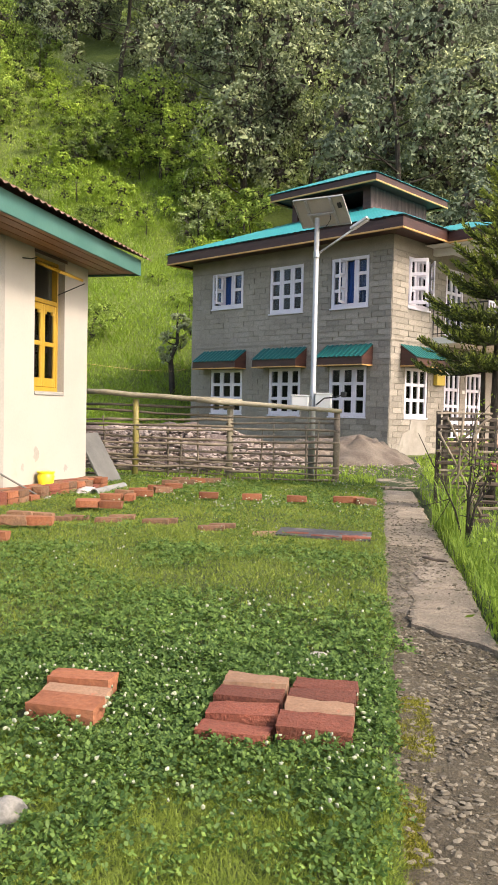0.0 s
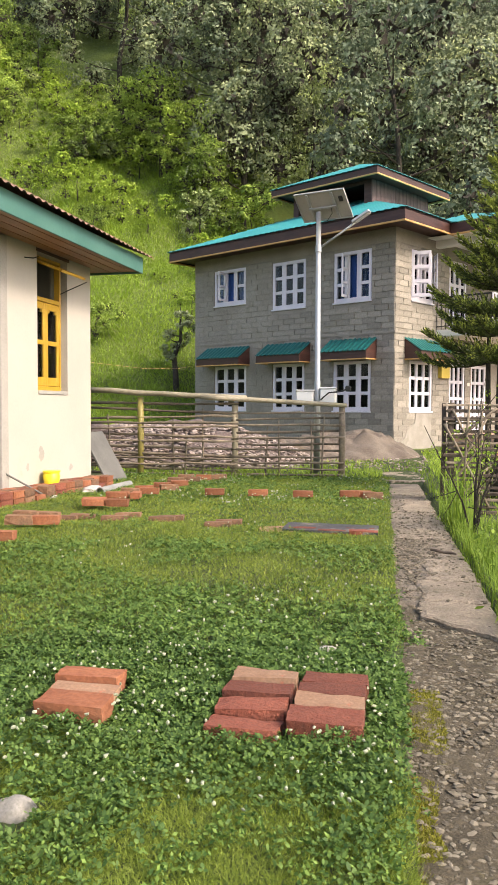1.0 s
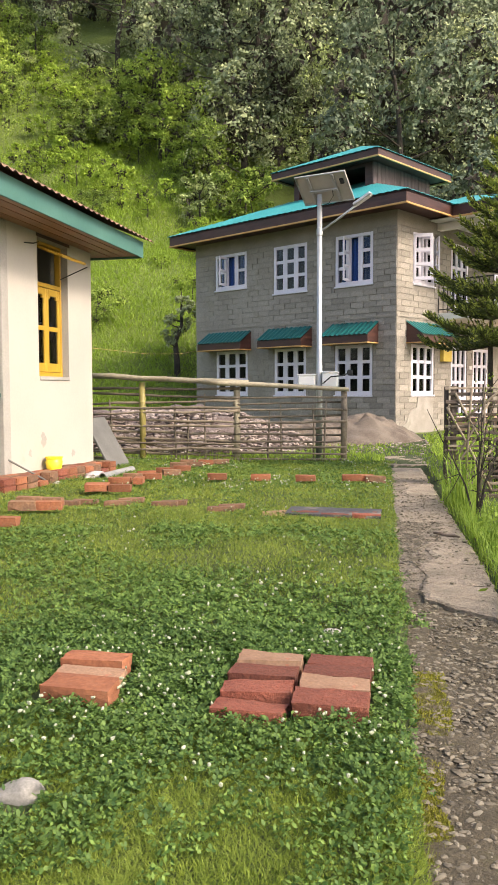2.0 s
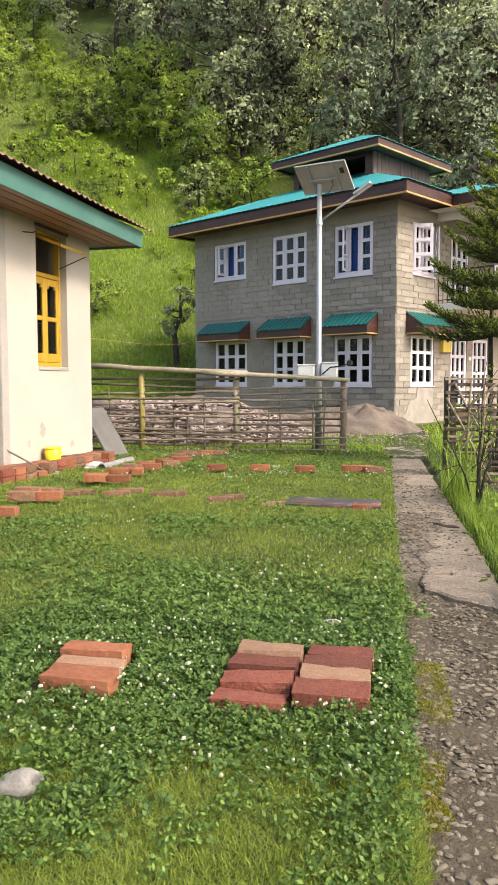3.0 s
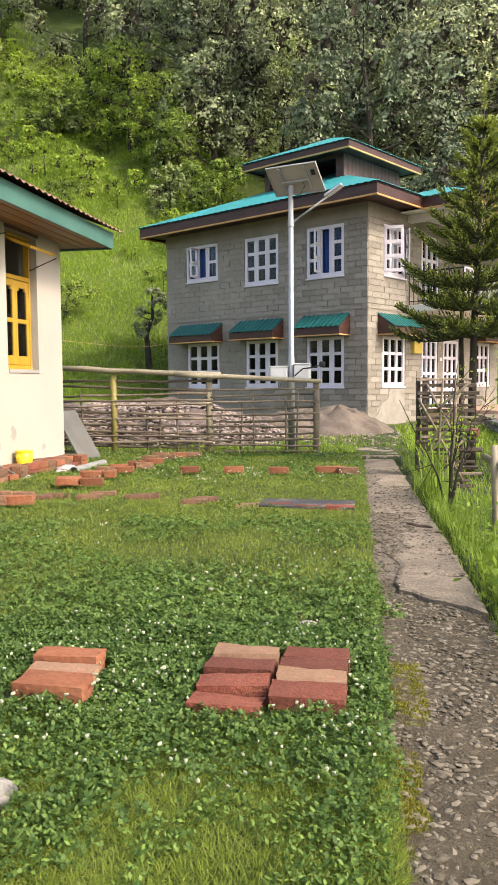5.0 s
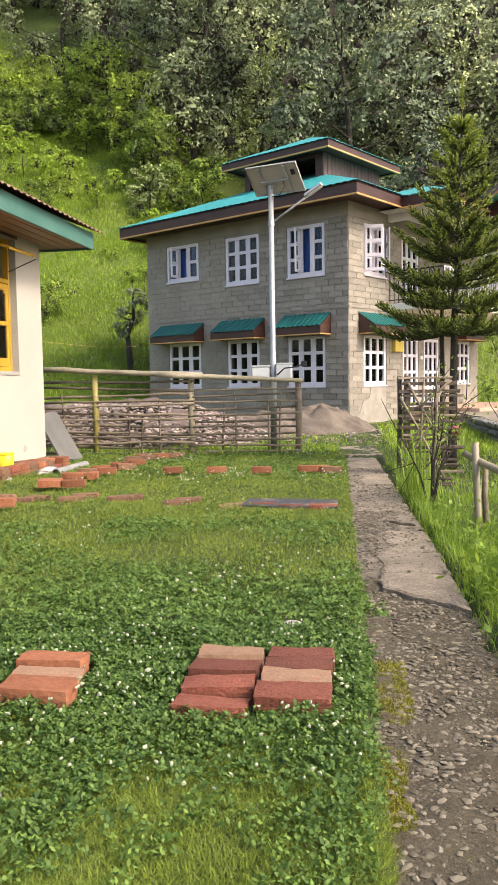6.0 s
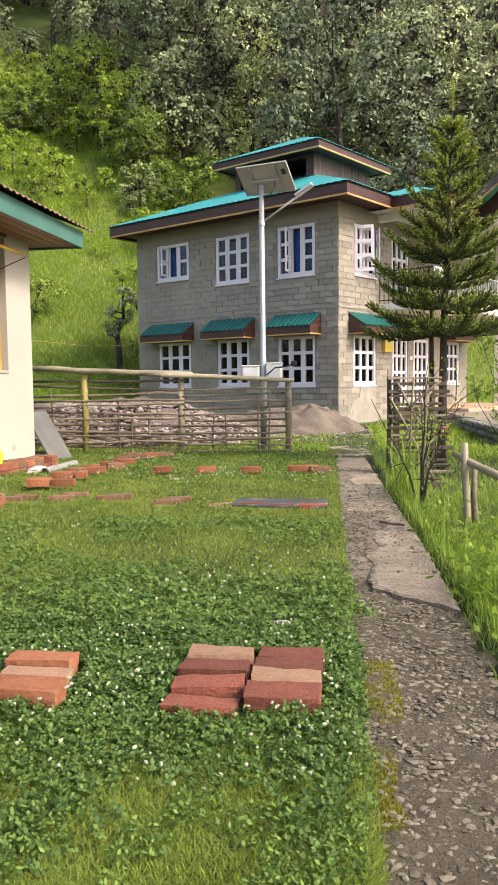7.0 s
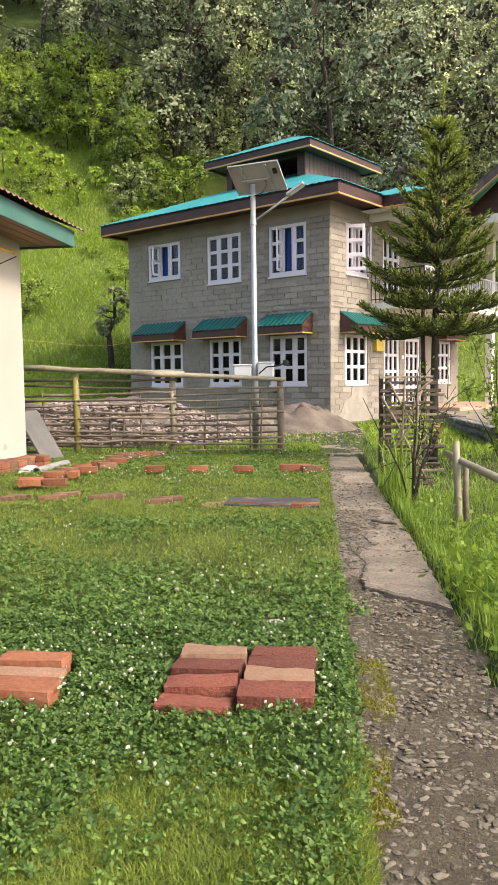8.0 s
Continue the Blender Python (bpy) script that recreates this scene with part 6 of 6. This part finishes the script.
# ---- hillside ----
def tree_parts(seed, height, spread, clumps, leaves, size, droop, trunk_r, foliage, low=0.15, clump=0.27):
    """Trunk and crown meshes of a broadleaf tree: limbs that carry clumps of many small leaves."""
    r = np.random.default_rng(seed)
    bm = bmesh.new()
    lean = r.normal(size=2) * 0.05 * height
    spine = [np.array([lean[0] * s * s, lean[1] * s * s, height * 0.9 * s]) for s in np.linspace(0, 1, 6)]
    spine = [p + np.append(r.normal(size=2) * 0.02 * height, 0) * (i > 0) for i, p in enumerate(spine)]
    spine[0] = spine[0] - np.array([0, 0, 0.6])
    add_tube(bm, [tuple(p) for p in spine], [trunk_r, trunk_r * 0.85, trunk_r * 0.68, trunk_r * 0.5, trunk_r * 0.3, trunk_r * 0.1], 8)
    sp = np.array(spine)
    cents = []
    for k in range(clumps):
        s = low + (1 - low) * (k + r.uniform(0, 1)) / clumps
        base = np.array([np.interp(s * 0.92, np.linspace(0, 1, 6), sp[:, c]) for c in range(3)])
        a = r.uniform(0, 6.283)
        reach = spread * (0.35 + 0.75 * math.sin(math.pi * min(1, (s - low) / (1 - low) * 0.82 + 0.14))) * r.uniform(0.45, 1.1)
        end = base + np.array([math.cos(a) * reach, math.sin(a) * reach, reach * r.uniform(0.05, 0.5)])
        if k % 2 == 0:
            add_tube(bm, [tuple(base), tuple((base + end) / 2 + np.array([0, 0, -0.05 * reach])), tuple(end)], [trunk_r * 0.28, trunk_r * 0.18, trunk_r * 0.06], 5)
        cents.append((end, clump * spread * r.uniform(0.6, 1.4)))
    trunk = bpy.data.meshes.new("trunk")
    bm.to_mesh(trunk)
    bm.free()
    trunk.materials.append(M["bark"])
    pts, outs, sizes = [], [], []
    each = leaves // clumps
    for c, rad in cents:
        sprays = 13
        so = rand_dirs(r, sprays, 0.55)
        sc = so * np.array([1.15, 1.15, 0.85]) * rad * r.uniform(0.55, 1.05, (sprays, 1))
        sc[:, 2] -= r.uniform(0, 1, sprays) ** 2 * droop * 0.35 * rad * (so[:, 2] < 0.2)
        sr = rad * r.uniform(0.28, 0.52, sprays)
        pick = r.integers(0, sprays, each)
        o = rand_dirs(r, each, 0.75)
        p = sc[pick] + o * sr[pick][:, None] * (0.5 + 0.5 * r.uniform(0, 1, (each, 1)) ** 0.5) * np.array([1.1, 1.1, 0.8])
        p[:, 2] -= (r.uniform(0, 1, each) ** 4) * droop * 0.5 * rad * (o[:, 2] < 0.0)
        pts.append(c + p)
        f = so[pick] * 0.55 + o * 0.75
        outs.append(f / np.linalg.norm(f, axis=1, keepdims=True))
        sizes.append(np.full(each, size))
    # bark-coloured triangles inside each clump, shade painted in for the gaps
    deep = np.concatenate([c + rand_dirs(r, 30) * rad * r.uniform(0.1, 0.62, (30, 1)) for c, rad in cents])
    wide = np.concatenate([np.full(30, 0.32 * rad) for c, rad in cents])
    gap_shade = leaf_faces(r, deep, wide, 0.2, long=1.2)[:, (0, 1, 3)]
    crown = soup("crown", np.concatenate([gap_shade, leaf_faces(r, np.concatenate(pts), np.concatenate(sizes), 0.4, droop * 0.2, facing=np.concatenate(outs))[:, (0, 1, 3)]]), 3)
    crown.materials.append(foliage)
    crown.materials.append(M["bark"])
    crown.polygons.foreach_set("material_index", (np.arange(len(crown.polygons)) < len(gap_shade)).astype(np.int32))
    return trunk, crown


def plant_tree(kind, x, y, turn, scale, name="forest_tree", label="tall broadleaf forest tree with hanging foliage", group="forest trees", category="tree"):
    t = thing(name, label, category, group, m=pose(x, y, float(ground_z(x, y)), 0, 0, turn) @ Matrix.Scale(scale, 4))
    part("trunk", kind[0], None, t)
    part("crown", kind[1], None, t)
    return t


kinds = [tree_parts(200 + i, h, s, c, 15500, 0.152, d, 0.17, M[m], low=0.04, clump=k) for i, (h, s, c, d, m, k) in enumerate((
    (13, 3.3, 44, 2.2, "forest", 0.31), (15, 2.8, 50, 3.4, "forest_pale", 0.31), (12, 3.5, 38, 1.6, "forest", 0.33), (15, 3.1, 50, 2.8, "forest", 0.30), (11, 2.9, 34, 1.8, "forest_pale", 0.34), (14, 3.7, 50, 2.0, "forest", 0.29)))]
# far trees take the leaf colour that has haze in it
far_kinds = [tree_parts(240 + i, h, s, 40, 10500, 0.20, 1.6, 0.17, M[m], low=0.04, clump=0.31) for i, (h, s, m) in enumerate(((13, 3.4, "forest_hazed"), (15, 3.2, "forest_hazed"), (12, 3.6, "forest_hazed")))]
tr = random.Random(77)


def forest_edge(x):
    return 40.0 + 0.86 * max(0.0, -6.3 - x) if x < -6.3 else 40.0 - 0.05 * (x + 6.3)


y = 37.0
while y < 86:
    step = 5.2 + max(0, y - 45) * 0.05
    x = -0.62 * y - 6
    while x < 0.36 * y + 6:
        px, py = x + tr.uniform(-1, 1) * step * 0.42, y + tr.uniform(-1, 1) * step * 0.42
        if py > forest_edge(px) and (py > hill_foot(np.array(px)) + 3.5):
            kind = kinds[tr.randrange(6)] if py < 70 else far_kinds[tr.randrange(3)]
            plant_tree(kind, px, py, tr.uniform(0, 360), tr.uniform(0.8, 1.35))
        x += step
    y += step * 0.9

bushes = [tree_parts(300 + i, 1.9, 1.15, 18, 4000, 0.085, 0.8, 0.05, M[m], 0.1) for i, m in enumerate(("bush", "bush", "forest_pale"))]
for i in range(130):
    x = tr.uniform(-34, 4)
    y = tr.uniform(27, 68)
    d = y - float(hill_foot(np.array(x)))
    near_edge = forest_edge(x) - y
    if d < 3 or near_edge < -1 or (abs(x + 8) < 3 and y < 32):
        continue
    if tr.random() < (0.9 if near_edge < 7 else 0.42):
        plant_tree(bushes[tr.randrange(3)], x, y, tr.uniform(0, 360), tr.uniform(0.6, 1.7), "hillside_bush", "low green bush on the grassy hillside", "hillside bushes", "bush")
tufts = [tree_parts(320 + i, 0.8, 0.75, 9, 900, 0.07, 0.5, 0.02, M["meadow"], 0.1) for i in range(3)]
for i in range(220):
    x, y = tr.uniform(-32, 2), tr.uniform(26, 62)
    d = y - float(hill_foot(np.array(x)))
    if d > 1.5 and y < forest_edge(x) + 1 and not (abs(x + 8) < 2.6 and y < 31):
        plant_tree(tufts[i % 3], x, y, tr.uniform(0, 360), tr.uniform(0.7, 1.9), "hillside_shrub", "bright green leafy clump on the hillside", "hillside clumps", "shrub")
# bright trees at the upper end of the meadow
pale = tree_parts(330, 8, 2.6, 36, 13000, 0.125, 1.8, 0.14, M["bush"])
for x, y, s in ((-22.0, 41, 0.7), (-24, 44, 0.8), (-21.0, 38, 0.5), (-12.5, 43.5, 0.85), (-10.2, 42.0, 0.7), (-26.5, 50, 0.9), (-9.0, 40.5, 0.55), (-14.2, 45, 0.7)):
    plant_tree(pale, x, y, tr.uniform(0, 360), s, "hillside_tree", "sunlit pale green tree on the hillside", "hillside trees")
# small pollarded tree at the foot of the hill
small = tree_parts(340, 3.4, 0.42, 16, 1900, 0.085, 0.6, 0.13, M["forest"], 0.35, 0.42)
plant_tree(small, -7.4, 27.6, 30, 1.0, "small_tree", "small dark pollarded tree at the foot of the hill", "")

hr = np.random.default_rng(21)
xy = np.concatenate([scatter(hr, 150000, -17, 4, 23, 45), scatter(hr, 90000, -34, -6, 35, 70)])
d = xy[:, 1] - hill_foot(xy[:, 0])
edge = np.array([forest_edge(a) for a in xy[:, 0]])
xy = xy[(d > -3) & (xy[:, 1] < edge + 3)]
f = on_ground(xy, -0.05)
tagged(part("meadow_grass", soup("meadow_grass", grass_faces(hr, f, 0.30, 0.045, 0.9), 3), M["meadow"]), "tall bright green grass on the steep hillside", "grass", kind="stuff")
xy = scatter(hr, 9000, 3, 14, 24, 46)
tagged(part("meadow_grass", soup("meadow_grass", grass_faces(hr, on_ground(xy, -0.05), 0.34, 0.09, 0.5), 3), M["meadow"]), "green grass on the slope beside the house", "grass", kind="stuff")

# ---- blocks of the stone house ----
lay_blocks(front_wall, block_rects(-7.5, -0.002, -0.25, 5.39, [(a - 0.01, b + 0.01, c - 0.03, d + 0.01) for a, b, c, d in FRONT_HOLES]),
           lambda u, z, o: pose(u, 0.0 - o, z), lambda r: -r[0])
lay_blocks(side_wall, block_rects(0.002, 7.85, -0.25, 5.39, [(a - 0.01, b + 0.01, c - 0.03, d + 0.01) for a, b, c, d in SIDE_HOLES]),
           lambda u, z, o: pose(0.0 + o, u, z, 0, 0, 90), lambda r: r[0])
